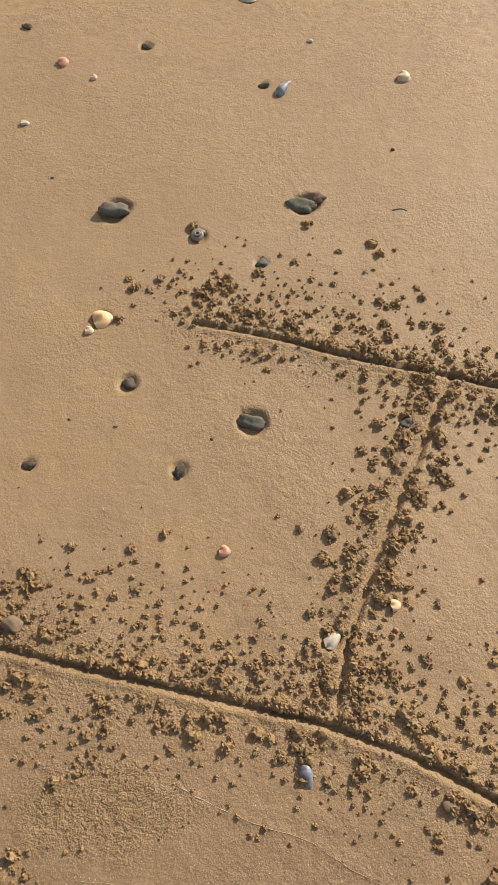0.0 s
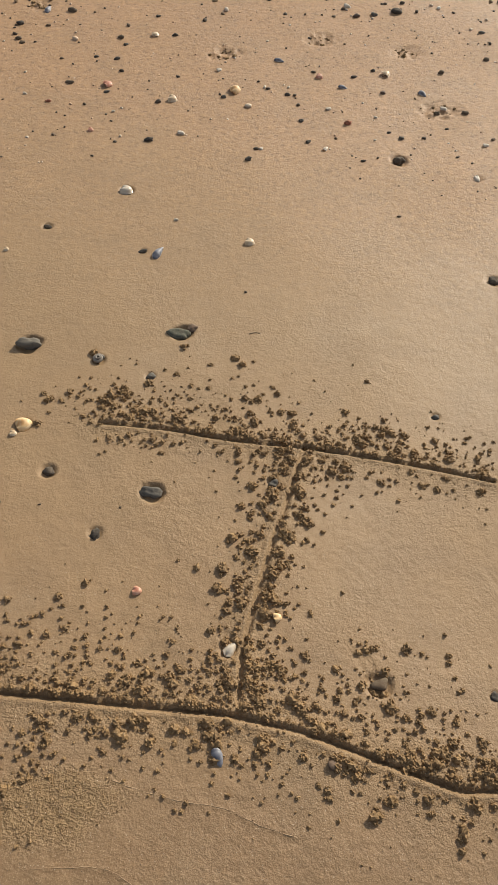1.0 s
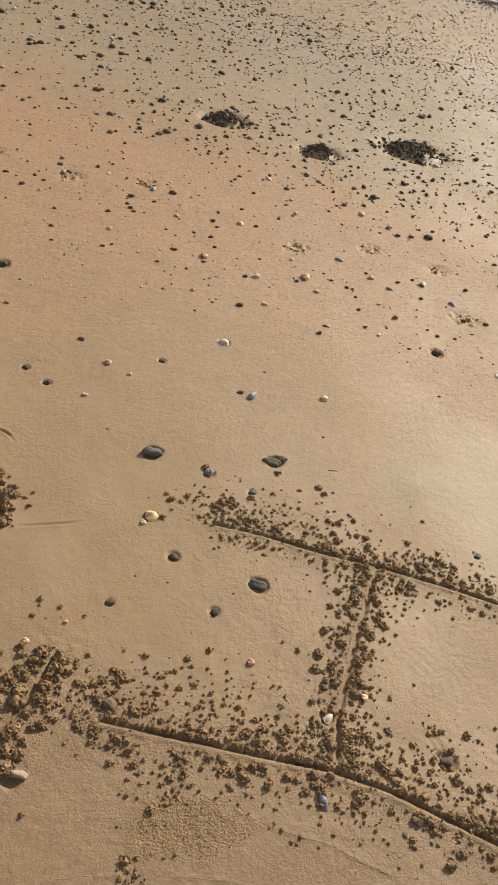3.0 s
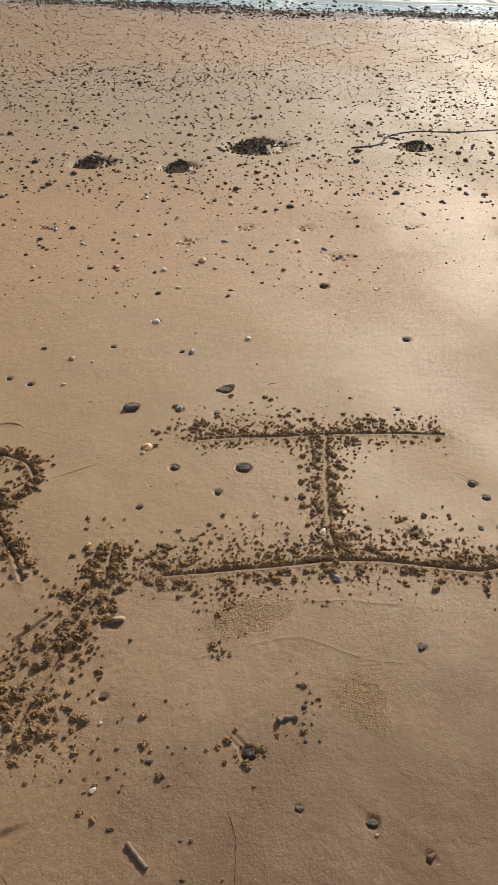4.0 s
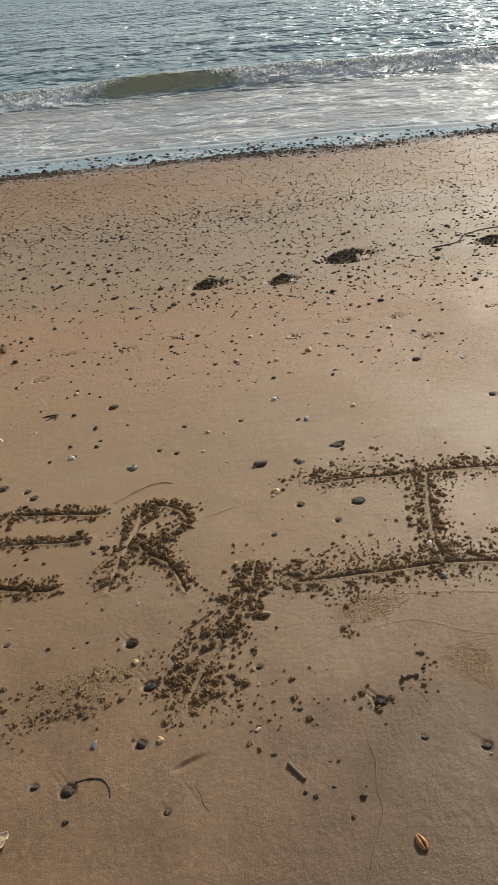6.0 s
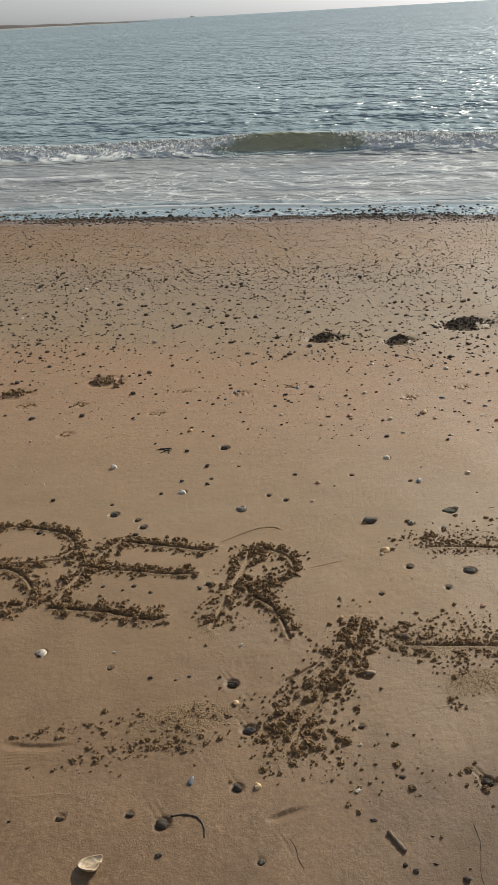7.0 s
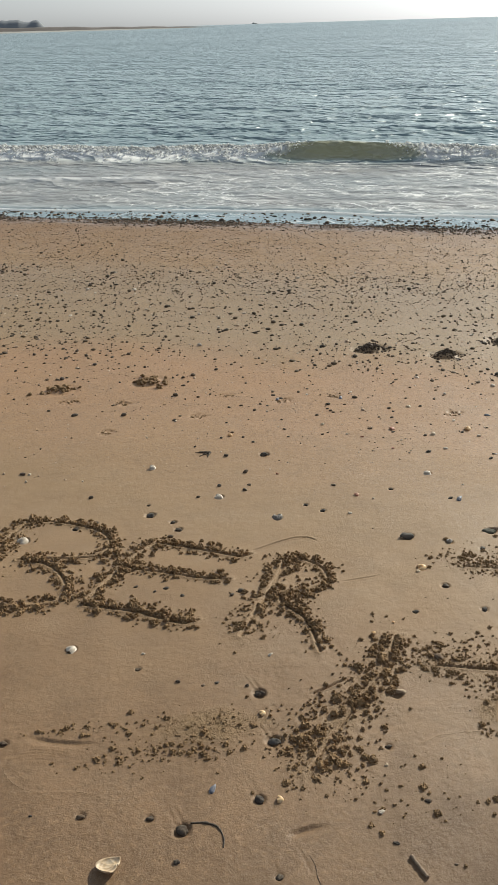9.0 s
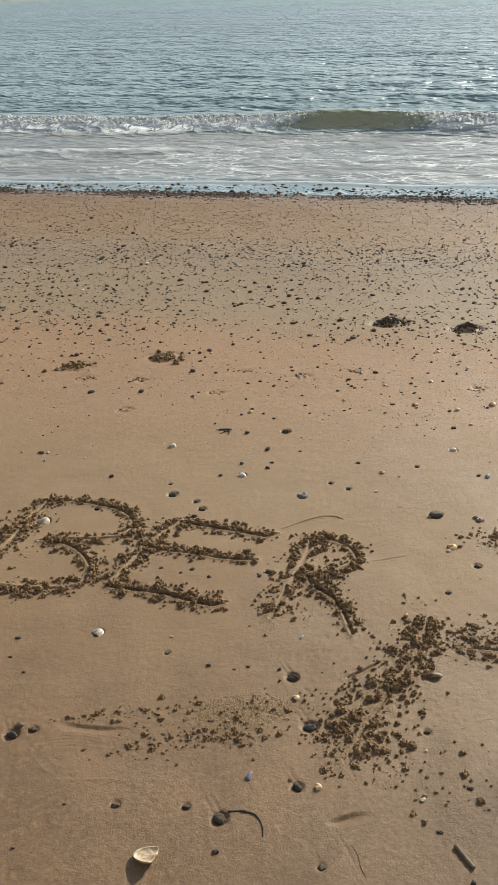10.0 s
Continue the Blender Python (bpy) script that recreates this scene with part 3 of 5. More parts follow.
PITS = [(x, y, s) for x, y, s in PEBBLES + GREY if s > 0.017 and (y < 1.3 or s > 0.045 and y < 1.8)]
PITS += [(x, y, s * 0.9) for x, y, s, a in [(-0.115, 0.442, 0.030, 0)] + ORANGE + WHITE_A + [(-0.696, 1.113, 0.044, 0)] if s > 0.026 and y < 1.45] + [(0.082, 0.916, 0.056), (-0.096, 0.854, 0.030), (-0.010, 0.513, 0.044), (-0.318, -0.319, 0.034), (-0.494, 0.086, 0.032)]


def curve_through(points, step=0.004):
    """Catmull-Rom through the points, sampled evenly."""
    p = np.array(points, float)
    p = np.vstack([2 * p[0] - p[1], p, 2 * p[-1] - p[-2]])
    out = []
    for i in range(1, len(p) - 2):
        count = max(2, int(np.linalg.norm(p[i + 1] - p[i]) / step))
        t = np.linspace(0, 1, count, endpoint=False)[:, None]
        out.append(0.5 * (2 * p[i] + (p[i + 1] - p[i - 1]) * t + (2 * p[i - 1] - 5 * p[i] + 4 * p[i + 1] - p[i + 2]) * t ** 2
                          + (3 * p[i] - p[i - 1] - 3 * p[i + 1] + p[i + 2]) * t ** 3))
    out.append(p[-2:-1])
    return np.vstack(out)


def even_axis(*spans):
    """Grid lines: (from, to, step at from, step at to) one after another."""
    out = [spans[0][0]]
    for a, b, s0, s1 in spans:
        x = a
        while x < b:
            x += s0 + (s1 - s0) * (x - a) / (b - a)
            out.append(min(x, b))
    return np.unique(np.round(np.array(out), 5))


GX = even_axis((-400, -30, 60, 8), (-30, -6, 6, 0.25), (-6, -2.1, 0.25, 0.012), (-2.1, -1.9, 0.012, 0.004), (-1.9, 0.72, 0.0038, 0.0038),
               (0.72, 1.0, 0.004, 0.012), (1.0, 6, 0.0104, 0.3), (6, 30, 0.3, 6), (30, 400, 8, 60))
GY = even_axis((-400, -30, 60, 8), (-30, -3, 6, 0.25), (-3, -0.9, 0.25, 0.010), (-0.9, -0.3, 0.007, 0.0045), (-0.3, 1.25, 0.0038, 0.0038),
               (1.25, 3.4, 0.0045, 0.014), (3.4, 9.5, 0.015, 0.06), (9.5, 50, 0.08, 4))


def window(x0, x1, y0, y1):
    return slice(*np.searchsorted(GX, (x0, x1))), slice(*np.searchsorted(GY, (y0, y1)))


MX, MY = np.meshgrid(GX, GY, indexing="ij")
MARKS = np.zeros_like(MX)
RUFFLE = np.zeros_like(MX)


def near_line(points, reach, step=0.004):
    """For the grid near a line: its window, the distance, the side (+1 left), and the length along."""
    c = curve_through(points, step)
    w = window(c[:, 0].min() - reach, c[:, 0].max() + reach, c[:, 1].min() - reach, c[:, 1].max() + reach)
    x, y = MX[w], MY[w]
    best = np.full(x.shape, 9.0)
    side = np.zeros(x.shape)
    along = np.zeros(x.shape)
    run = 0.0
    for a, b in zip(c[:-1], c[1:]):
        d = b - a
        length = math.hypot(*d)
        t = np.clip(((x - a[0]) * d[0] + (y - a[1]) * d[1]) / length ** 2, 0, 1)
        ex, ey = x - a[0] - t * d[0], y - a[1] - t * d[1]
        e = np.hypot(ex, ey)
        closer = e < best
        best = np.where(closer, e, best)
        side = np.where(closer, np.sign(d[0] * ey - d[1] * ex), side)
        along = np.where(closer, run + t * length, along)
        run += length
    return w, best, side, along, run


# gentle undulation, then every mark
MARKS += (fbm(MX * 2.2, MY * 2.2, 3) - 0.5) * 0.007 * smooth(-6, -2, MY) + (fbm(MX * 0.5 + 5, MY * 0.5, 3) - 0.5) * 0.05
MARKS += (fbm(MX * 30, MY * 30, 3) - 0.5) * 0.0009 + (fbm(MX * 78 + 5, MY * 78, 2) - 0.5) * 0.0008 * smooth(1.0, 0.3, MY) * smooth(-3, -1, MY)
MARKS += (fbm(MX * 11 + 7, MY * 15, 4) - 0.5) * 0.0018 * smooth(0.46, 0.66, fbm(MX * 1.7 + 3, MY * 1.7 + 8, 3)) * smooth(0.75, -0.1, MY) * smooth(-3, -1, MY)
MARKS += (fbm(MX * 60, MY * 60, 3) - 0.5) * 0.0018 * smooth(0.50, 0.64, fbm(MX * 3.1 + 13, MY * 3.1 + 2, 3)) * smooth(0.6, 0.0, MY) * smooth(-3, -1, MY)
for strokes in STROKES.values():
    for s in strokes:
        w, d, side, along, run = near_line(s["line"], 0.11, 0.012)
        x, y = MX[w], MY[w]
        wob = fbm(x * 55, y * 55, 3)
        deep = s["deep"] * (1.0 if s["deep"] < 0.0052 else 0.85)
        half = s["half"] * (0.75 + 0.5 * wob) * (0.95 if s["deep"] < 0.0052 else 0.56)
        d = np.maximum(0, d + 0.0060 * (fbm(x * 95, y * 95, 3) - 0.5) * ((0.2 if s["deep"] < 0.0052 else 0.12) + (0.25 if s["deep"] < 0.0052 else 0.75) * (side > 0)))
        flat = s["deep"] < 0.0052  # cuts dragged with the side of the stick have a flat floor
        # the far wall is cut steep and crumbling, the near one slopes up to a smooth ridge
        floor = 0.8 if flat else np.where(side > 0, 0.55, 0.05)
        edge = 1.25 if flat else np.where(side > 0, 1.05, 2.0)
        cut = -deep * (1 - smooth(floor * half, edge * half, d)) * (0.8 + 0.4 * vnoise(along * 30, along * 0))
        rim = 0.50 * s["deep"] * np.exp(-((d - 1.8 * half) / (0.8 * half)) ** 2) * np.maximum(0, 2.2 * fbm(x * 60, y * 60, 3) - 0.35)
        heap = 0.0045 * s["big"] * np.exp(-(d / s["reach"]) ** 2) * (fbm(x * 70 + 3, y * 70, 3) - 0.25)
        heap = heap * smooth(0.9 * s["half"], 2.2 * s["half"], d)
        MARKS[w] += cut + rim * np.where(side < 0, 0.35, 1.0) + 0.30 * s["deep"] * (side < 0) * np.exp(-((d - 1.7 * s["half"]) / (0.5 * s["half"])) ** 2) + heap
        RUFFLE[w] = np.maximum(RUFFLE[w], 0.5 * np.exp(-(d / s["reach"]) ** 2))
for line, half, deep in SCRATCHES:
    w, d, side, along, run = near_line(line, 0.03, 0.01)
    ends = smooth(0, 0.03, along) * smooth(run, run - 0.05, along)
    MARKS[w] += ends * (-deep * (1 - smooth(0.3 * half, 1.5 * half, d)) + 0.4 * deep * np.exp(-((d - 2 * half) / half) ** 2))
for line in SWASH_LINES:
    w, d, side, along, run = near_line(line, 0.03, 0.01)
    MARKS[w] += (0.0011 * np.exp(-(d / 0.0030) ** 2)) * smooth(0.25, 0.5, fbm(MX[w] * 60, MY[w] * 60, 2))
for x0, y0, ax, ay in ROUGH:
    w = window(x0 - 2 * ax, x0 + 2 * ax, y0 - 2 * ay, y0 + 2 * ay)
    x, y = MX[w], MY[w]
    r = np.hypot((x - x0) / ax, (y - y0) / ay) + 0.7 * (fbm(x * 25, y * 25, 3) - 0.5)
    k = smooth(1.3, 0.45, r)
    MARKS[w] += k * ((fbm(x * 130, y * 130, 3) - 0.5) * 0.005 - 0.0005)
    RUFFLE[w] = np.maximum(RUFFLE[w], k)
for x0, y0, wide in SCUFFS:
    w = window(x0 - wide, x0 + wide, y0 - wide, y0 + wide)
    x, y = MX[w], MY[w]
    r = np.hypot((x - x0) / (0.5 * wide), (y - y0) / (0.38 * wide))
    k = smooth(1.25, 0.6, r + 0.5 * (fbm(x * 18, y * 18, 3) - 0.5))
    MARKS[w] += k * ((np.abs(fbm(x * 34 + 40, y * 60, 3) - 0.5) - 0.08) * 0.022 + (fbm(x * 60, y * 60, 2) - 0.5) * 0.008 - 0.004)
for x0, y0, wide in HEAPS:
    w = window(x0 - wide, x0 + wide, y0 - wide, y0 + wide)
    x, y = MX[w], MY[w]
    r = np.hypot((x - x0) / (0.5 * wide), (y - y0) / (0.40 * wide))
    MARKS[w] += (0.022 if x0 > 0 else 0.006) * smooth(1.2, 0.1, r) * (0.5 + fbm(x * 30, y * 30, 3)) - (0.012 if x0 > 0 else 0.004) * np.exp(-((r - 1.15) / 0.3) ** 2)
# a scooped mark with fine ripples
w = window(-1.56, -1.22, -0.13, 0.09)
x, y = MX[w], MY[w]
edge = 0.004 - 0.22 * (x + 1.39) + 0.9 * (x + 1.39) ** 2
MARKS[w] += -0.0055 * smooth(0.002, -0.004, y - edge) * smooth(-0.034, -0.004, y - edge) * smooth(0.115, 0.02, np.abs(x + 1.385))
MARKS[w] += 0.0009 * smooth(1.3, 0.7, np.hypot((x + 1.415) / 0.065, (y + 0.034) / 0.026)) * np.sin((y + 0.22 * (x + 1.4) + 1.8 * (x + 1.4) ** 2) * 640)
# a pointed dent with one sharp edge
w = window(-0.88, -0.72, -0.40, -0.29)
x, y = MX[w], MY[w]
edge = -0.325 + 0.016 * np.sin((x + 0.85) * 16)
MARKS[w] += -0.0065 * smooth(0.002, -0.003, y - edge) * smooth(-0.026, -0.003, y - edge) * smooth(-0.855, -0.825, x) * smooth(-0.745, -0.80, x)
for x0, y0, ax, ay, pitch in ((0.010, -0.215, 0.022, 0.040, 0.0125), (-0.085, -0.530, 0.018, 0.050, 0.0125)):
    w = window(x0 - 2 * ax, x0 + 2 * ax, y0 - 2 * ay, y0 + 2 * ay)
    x, y = MX[w] - x0, MY[w] - y0
    MARKS[w] += 0.0007 * np.exp(-np.hypot(x / ax, y / ay) ** 4) * np.sin((y + 0.25 * x) * 6.283 / pitch)
# hollows that the backwash scoured round stones, trailing up the beach
for x0, y0, size in PITS:
    s = min(size, 0.05) * 0.42
    w = window(x0 - 5 * s, x0 + 5 * s, y0 - 5 * s, y0 + 5 * s)
    x, y = MX[w] - x0, MY[w] - y0
    r = np.hypot(x, y) / s
    tail = np.exp(-((np.abs(x + 0.40 * y) - 0.42 * s) / (0.26 * s)) ** 2) * smooth(0, 1.2 * s, y) * smooth(5 * s, 1.5 * s, y)
    r = r * (1 + 0.5 * (fbm(MX[w] * 40, MY[w] * 40, 2) - 0.5))
    MARKS[w] += -0.36 * s * np.exp(-(r / 1.12) ** 10) - (0.10 if y0 < 0.3 else 0.02) * s * tail + 0.008 * s * np.exp(-((r - 1.6) / 0.3) ** 2)

# a browner, deeper toned area of sand, in an uneven patch
BROWN_PATCH = smooth(1.25, 0.55, np.hypot((MX + 0.28) / 0.62, (MY + 0.85) / 0.62) + 0.9 * (fbm(MX * 4.5, MY * 4.5 + 9, 4) - 0.5))
HEIGHT = plain_height(MX, MY) + MARKS * smooth(-0.2, 0.6, inland(MX, MY))


def ground(x, y):
    """Height of the sand, marks and all."""
    i = np.clip(np.searchsorted(GX, x) - 1, 0, len(GX) - 2)
    j = np.clip(np.searchsorted(GY, y) - 1, 0, len(GY) - 2)
    fx, fy = np.clip((x - GX[i]) / (GX[i + 1] - GX[i]), 0, 1), np.clip((y - GY[j]) / (GY[j + 1] - GY[j]), 0, 1)
    return (HEIGHT[i, j] * (1 - fx) + HEIGHT[i + 1, j] * fx) * (1 - fy) + (HEIGHT[i, j + 1] * (1 - fx) + HEIGHT[i + 1, j + 1] * fx) * fy


def grid_mesh(name, x, y, z, mat, flip=False, **attributes):
    nx, ny = x.shape
    mesh = bpy.data.meshes.new(name)
    idx = np.arange(nx * ny).reshape(nx, ny)
    quads = np.stack([idx[:-1, :-1], idx[1:, :-1], idx[1:, 1:], idx[:-1, 1:]], -1).reshape(-1, 4)
    if flip:
        quads = quads[:, ::-1]
    mesh.vertices.add(nx * ny)
    mesh.vertices.foreach_set("co", np.stack([x, y, z], -1).astype(np.float32).ravel())
    mesh.loops.add(quads.size)
    mesh.loops.foreach_set("vertex_index", quads.astype(np.int32).ravel())
    mesh.polygons.add(len(quads))
    mesh.polygons.foreach_set("loop_start", np.arange(0, quads.size, 4, dtype=np.int32))
    mesh.polygons.foreach_set("use_smooth", np.ones(len(quads), dtype=bool))
    mesh.update(calc_edges=True)
    for key, value in attributes.items():
        mesh.attributes.new(key, "FLOAT", "POINT").data.foreach_set("value", value.astype(np.float32).ravel())
    mesh.materials.append(mat)
    return mesh


beach = new("ground", grid_mesh("ground", MX, MY, HEIGHT, SAND, inland=np.clip(inland(MX, MY), -5, 60), rough=RUFFLE, brown_patch=BROWN_PATCH))
tagged(beach, "tan wet sand beach scored with drawn strokes", "beach", kind="structure")

# ---- the sea ----
CREST = 5.55


def unbroken(u):
    """1 where the breaker is still a smooth green wall."""
    return smooth(-1.7, -0.2, u) * smooth(2.5, 0.9, u)


def wave_height(u, v):
    """Sea surface above its level: a breaker, swash and open chop."""
    crest = CREST + 0.14 * np.sin(u * 0.55 + 0.6) + 0.22 * (fbm(u * 0.9 + 30, u * 0 + 2, 3) - 0.5) - 0.10 * np.maximum(u - 2.0, 0) * smooth(2, 4, u)
    d = v - crest
    green = unbroken(u)
    tall = (0.150 + 0.085 * green) * (0.86 + 0.28 * fbm(u * 0.8 + 11, u * 0 + 5, 3)) * smooth(40, 12, np.abs(u))
    breaker = tall * np.where(d > 0, np.exp(-(d / 1.0) ** 2), np.exp(-(np.abs(d) / (0.58 - 0.30 * green)) ** 2.2)) - 0.035 * np.exp(-((d + 0.8) / 0.45) ** 2)
    torn = (1 - green) * np.exp(-((d + 0.10) / 0.24) ** 2)
    breaker = breaker + torn * (fbm(u * 7.0, v * 7.0 + 3, 3) - 0.45) * 0.07
    front = 0.62 + 0.12 * np.sin(u * 0.7 + 1.0) + 0.42 * (fbm(u * 0.6, u * 0 + 9, 3) - 0.5)
    swash = 0.024 * np.exp(-((v - front) / 0.045) ** 2) + 0.016 * smooth(front, front + 0.25, v)
    # a last small bore runs in on one side
    bore = 0.065 * np.exp(-((v - 2.75 - 0.12 * (u + 2.6)) / 0.20) ** 2) * smooth(-1.7, -2.4, u) * smooth(-6.5, -5.0, u)
    open_sea = smooth(5.6, 9.0, v)
    swell = 0.075 * open_sea * np.exp(-((v - 9.6 - 0.12 * u + 0.5 * np.sin(u * 0.3)) / 0.8) ** 2) * smooth(-6, 0, u)
    swell = swell + 0.06 * open_sea * np.exp(-((v - 14 + 0.10 * u) / 1.1) ** 2) * (0.3 + fbm(u * 0.25, u * 0 + 3, 2))
    chop = (0.5 - np.abs(fbm(u * 1.9 + 40, v * 2.8, 3) - 0.5) * 2.6) * 0.040 * open_sea * smooth(120, 25, v) + (0.5 - np.abs(fbm(u * 0.55, v * 0.95 + 70, 3) - 0.5) * 2.6) * 0.060 * open_sea
    ripple = (fbm(u * 3.2, v * 6.5 + 20, 3) - 0.5) * (0.020 + 0.03 * open_sea) * smooth(30, 9, v) * smooth(1.0, 1.9, v)
    return breaker + swash + bore + swell + chop + ripple, d, front


rows = [-0.5]
while rows[-1] < 4400:
    rows.append(rows[-1] + (0.028 if rows[-1] < 6.5 else 0.028 + 0.0115 * (rows[-1] - 6.5)))
rows = np.array(rows)
cols = np.linspace(-1, 1, 520)
cols = 0.40 * cols + 0.60 * cols ** 3
SV = np.broadcast_to(rows[None, :], (len(cols), len(rows)))
SU = cols[:, None] * (13 + 1.1 * SV) - 1.0
SZ, SD, SF = wave_height(SU, SV)
broken = 1 - unbroken(SU)
foam = smooth(0.30, 0.60, broken * 0.75 + 0.9 * (fbm(SU * 2.4 + 3, SV * 3.5, 3) - 0.45)) * np.where(SD > 0, np.exp(-(SD / 0.12) ** 2), smooth(-0.85, -0.45, SD + 0.3 * (fbm(SU * 3, SV * 0 + 4, 2) - 0.5)))
foam = np.maximum(foam, np.exp(-((SV - SF) / 0.055) ** 2) * 1.1)
foam = np.maximum(foam, 0.8 * np.exp(-((SV - 2.70 - 0.12 * (SU + 2.6)) / 0.13) ** 2) * smooth(-1.7, -2.4, SU))
foam = np.maximum(foam, 0.5 * np.exp(-((SV - SF - 0.22) / 0.05) ** 2) * smooth(0.42, 0.6, fbm(SU * 0.9 + 60, SV * 0, 2)))
lace = smooth(0.05, 0.3, SV - SF) * smooth(-0.3, -1.0, SD) * (0.6 + 0.9 * smooth(-4, 1, SU)) * (0.55 + 0.9 * smooth(3.9, 2.0, SV)) * (0.7 + 0.3 * smooth(-3, 0, SU)) + 0.45 * smooth(0.05, -0.2, SV - SF) * smooth(-0.2, 0.1, SV)
backlit = smooth(-0.60, -0.36, SD) * smooth(0.12, -0.10, SD) * (0.35 + 0.65 * (1 - broken))
silt = smooth(-0.45, -0.9, SD) * smooth(-0.1, 0.5, SV - SF) * (0.85 + 0.5 * (fbm(SU * 0.8, SV * 1.3, 3) - 0.5))
calm = np.maximum(smooth(0.25, -0.1, SV - SF), 0.40 * smooth(4.9, 3.4, SV))
sx, sy = SHORE.x + ALONG.x * SU + OUT.x * SV, SHORE.y + ALONG.y * SU + OUT.y * SV
sea = new("water", grid_mesh("water", sx, sy, LEVEL + SZ, SEA, foam=np.clip(foam, 0, 1), lace=np.clip(lace, 0, 1), backlit=np.clip(backlit, 0, 1), calm=calm, silt=np.clip(silt, 0, 1)))
tagged(sea, "grey-green sea with a low foaming breaker at the shore", "sea", kind="structure")


# ---- many small bodies in one mesh ----
def ico(level):
    bm = bmesh.new()
    bmesh.ops.create_icosphere(bm, subdivisions=level, radius=1.0)
    v = np.array([p.co[:] for p in bm.verts])
    f = np.array([[p.index for p in face.verts] for face in bm.faces])
    bm.free()
    return v, f


ICO1, ICO2 = ico(1), ico(2)


def lumpy(v, amount, seed, freq=1.7):
    out = v.copy()
    for i, p in enumerate(v):
        q = Vector(p) * freq + Vector((seed * 3.1, seed * 1.7, seed * 0.9))
        out[i] = p * (1 + amount * (noise.noise(q) + 0.6 * noise.noise(q * 2.3)))
    return out


CRUMB_SHAPES = [lumpy(ICO2[0], 0.8, k, 2.3) for k in range(14)]
CRUMBLET_SHAPES = [lumpy(ICO1[0], 0.6, k + 20, 2.2) for k in range(14)]
STONE_SHAPES = [lumpy(ICO2[0], 0.22, k + 40, 1.0) for k in range(12)]
CHIP_SHAPES = [lumpy(ICO1[0], 0.30, k + 80, 1.0) for k in range(10)]


def turn_matrix(yaw, tilt, dirn):
    c, s = math.cos(yaw), math.sin(yaw)
    a = np.array([[c, -s, 0], [s, c, 0], [0, 0, 1]])
    c, s = math.cos(dirn), math.sin(dirn)
    b = np.array([[c, -s, 0], [s, c, 0], [0, 0, 1]])
    c, s = math.cos(tilt), math.sin(tilt)
    t = np.array([[1, 0, 0], [0, c, -s], [0, s, c]])
    return b @ t @ b.T @ a


class Heap:
    """Collects small bodies and joins them into one mesh."""

    def __init__(self):
        self.v, self.f, self.count = [], [], 0

    def add(self, shape, faces, m, at):
        self.v.append(shape @ m.T + at)
        self.f.append(faces + self.count)
        self.count += len(shape)

    def mesh(self, name, mat, shade=True):
        v, f = np.vstack(self.v), np.vstack(self.f)
        mesh = bpy.data.meshes.new(name)
        mesh.vertices.add(len(v))
        mesh.vertices.foreach_set("co", v.astype(np.float32).ravel())
        mesh.loops.add(f.size)
        mesh.loops.foreach_set("vertex_index", f.astype(np.int32).ravel())
        mesh.polygons.add(len(f))
        mesh.polygons.foreach_set("loop_start", np.arange(0, f.size, 3, dtype=np.int32))
        mesh.polygons.foreach_set("use_smooth", np.full(len(f), shade, dtype=bool))
        mesh.update(calc_edges=True)
        mesh.materials.append(mat)
        return mesh


def lumps_for(r):
    return 1 if r < 0.0020 else int(rng.integers(2, 4)) if r < 0.0030 else int(rng.integers(4, 7)) if r < 0.0055 else int(rng.integers(7, 12))


def crumb(heap, x, y, r, lumps, tall=1.2):
    """A clod of damp sand: a ragged core with smaller lumps stuck to it."""
    z = float(ground(x, y))
    for k in range(lumps):
        q = r * (1.0 if k == 0 and lumps < 3 else 0.82 if k == 0 else rng.uniform(0.26, 0.56))
        a, b = rng.uniform(0, 6.28), (0 if k == 0 else r * rng.uniform(0.55, 1.2))
        m = turn_matrix(rng.uniform(0, 6.28), rng.uniform(-0.6, 0.6), rng.uniform(0, 6.28)) @ np.diag([q * rng.uniform(0.8, 1.3), q * rng.uniform(0.75, 1.1), q * tall * rng.uniform(0.55, 0.85)])
        up = r * tall * (0.30 if k == 0 else rng.uniform(0.0, 0.75) * (1.35 - b / r))
        shapes, faces = (CRUMB_SHAPES, ICO2[1]) if q > 0.0022 else (CRUMBLET_SHAPES, ICO1[1])
        heap.add(shapes[rng.integers(len(shapes))], faces, m, np.array([x + b * math.cos(a), y + b * math.sin(a), z + up]))


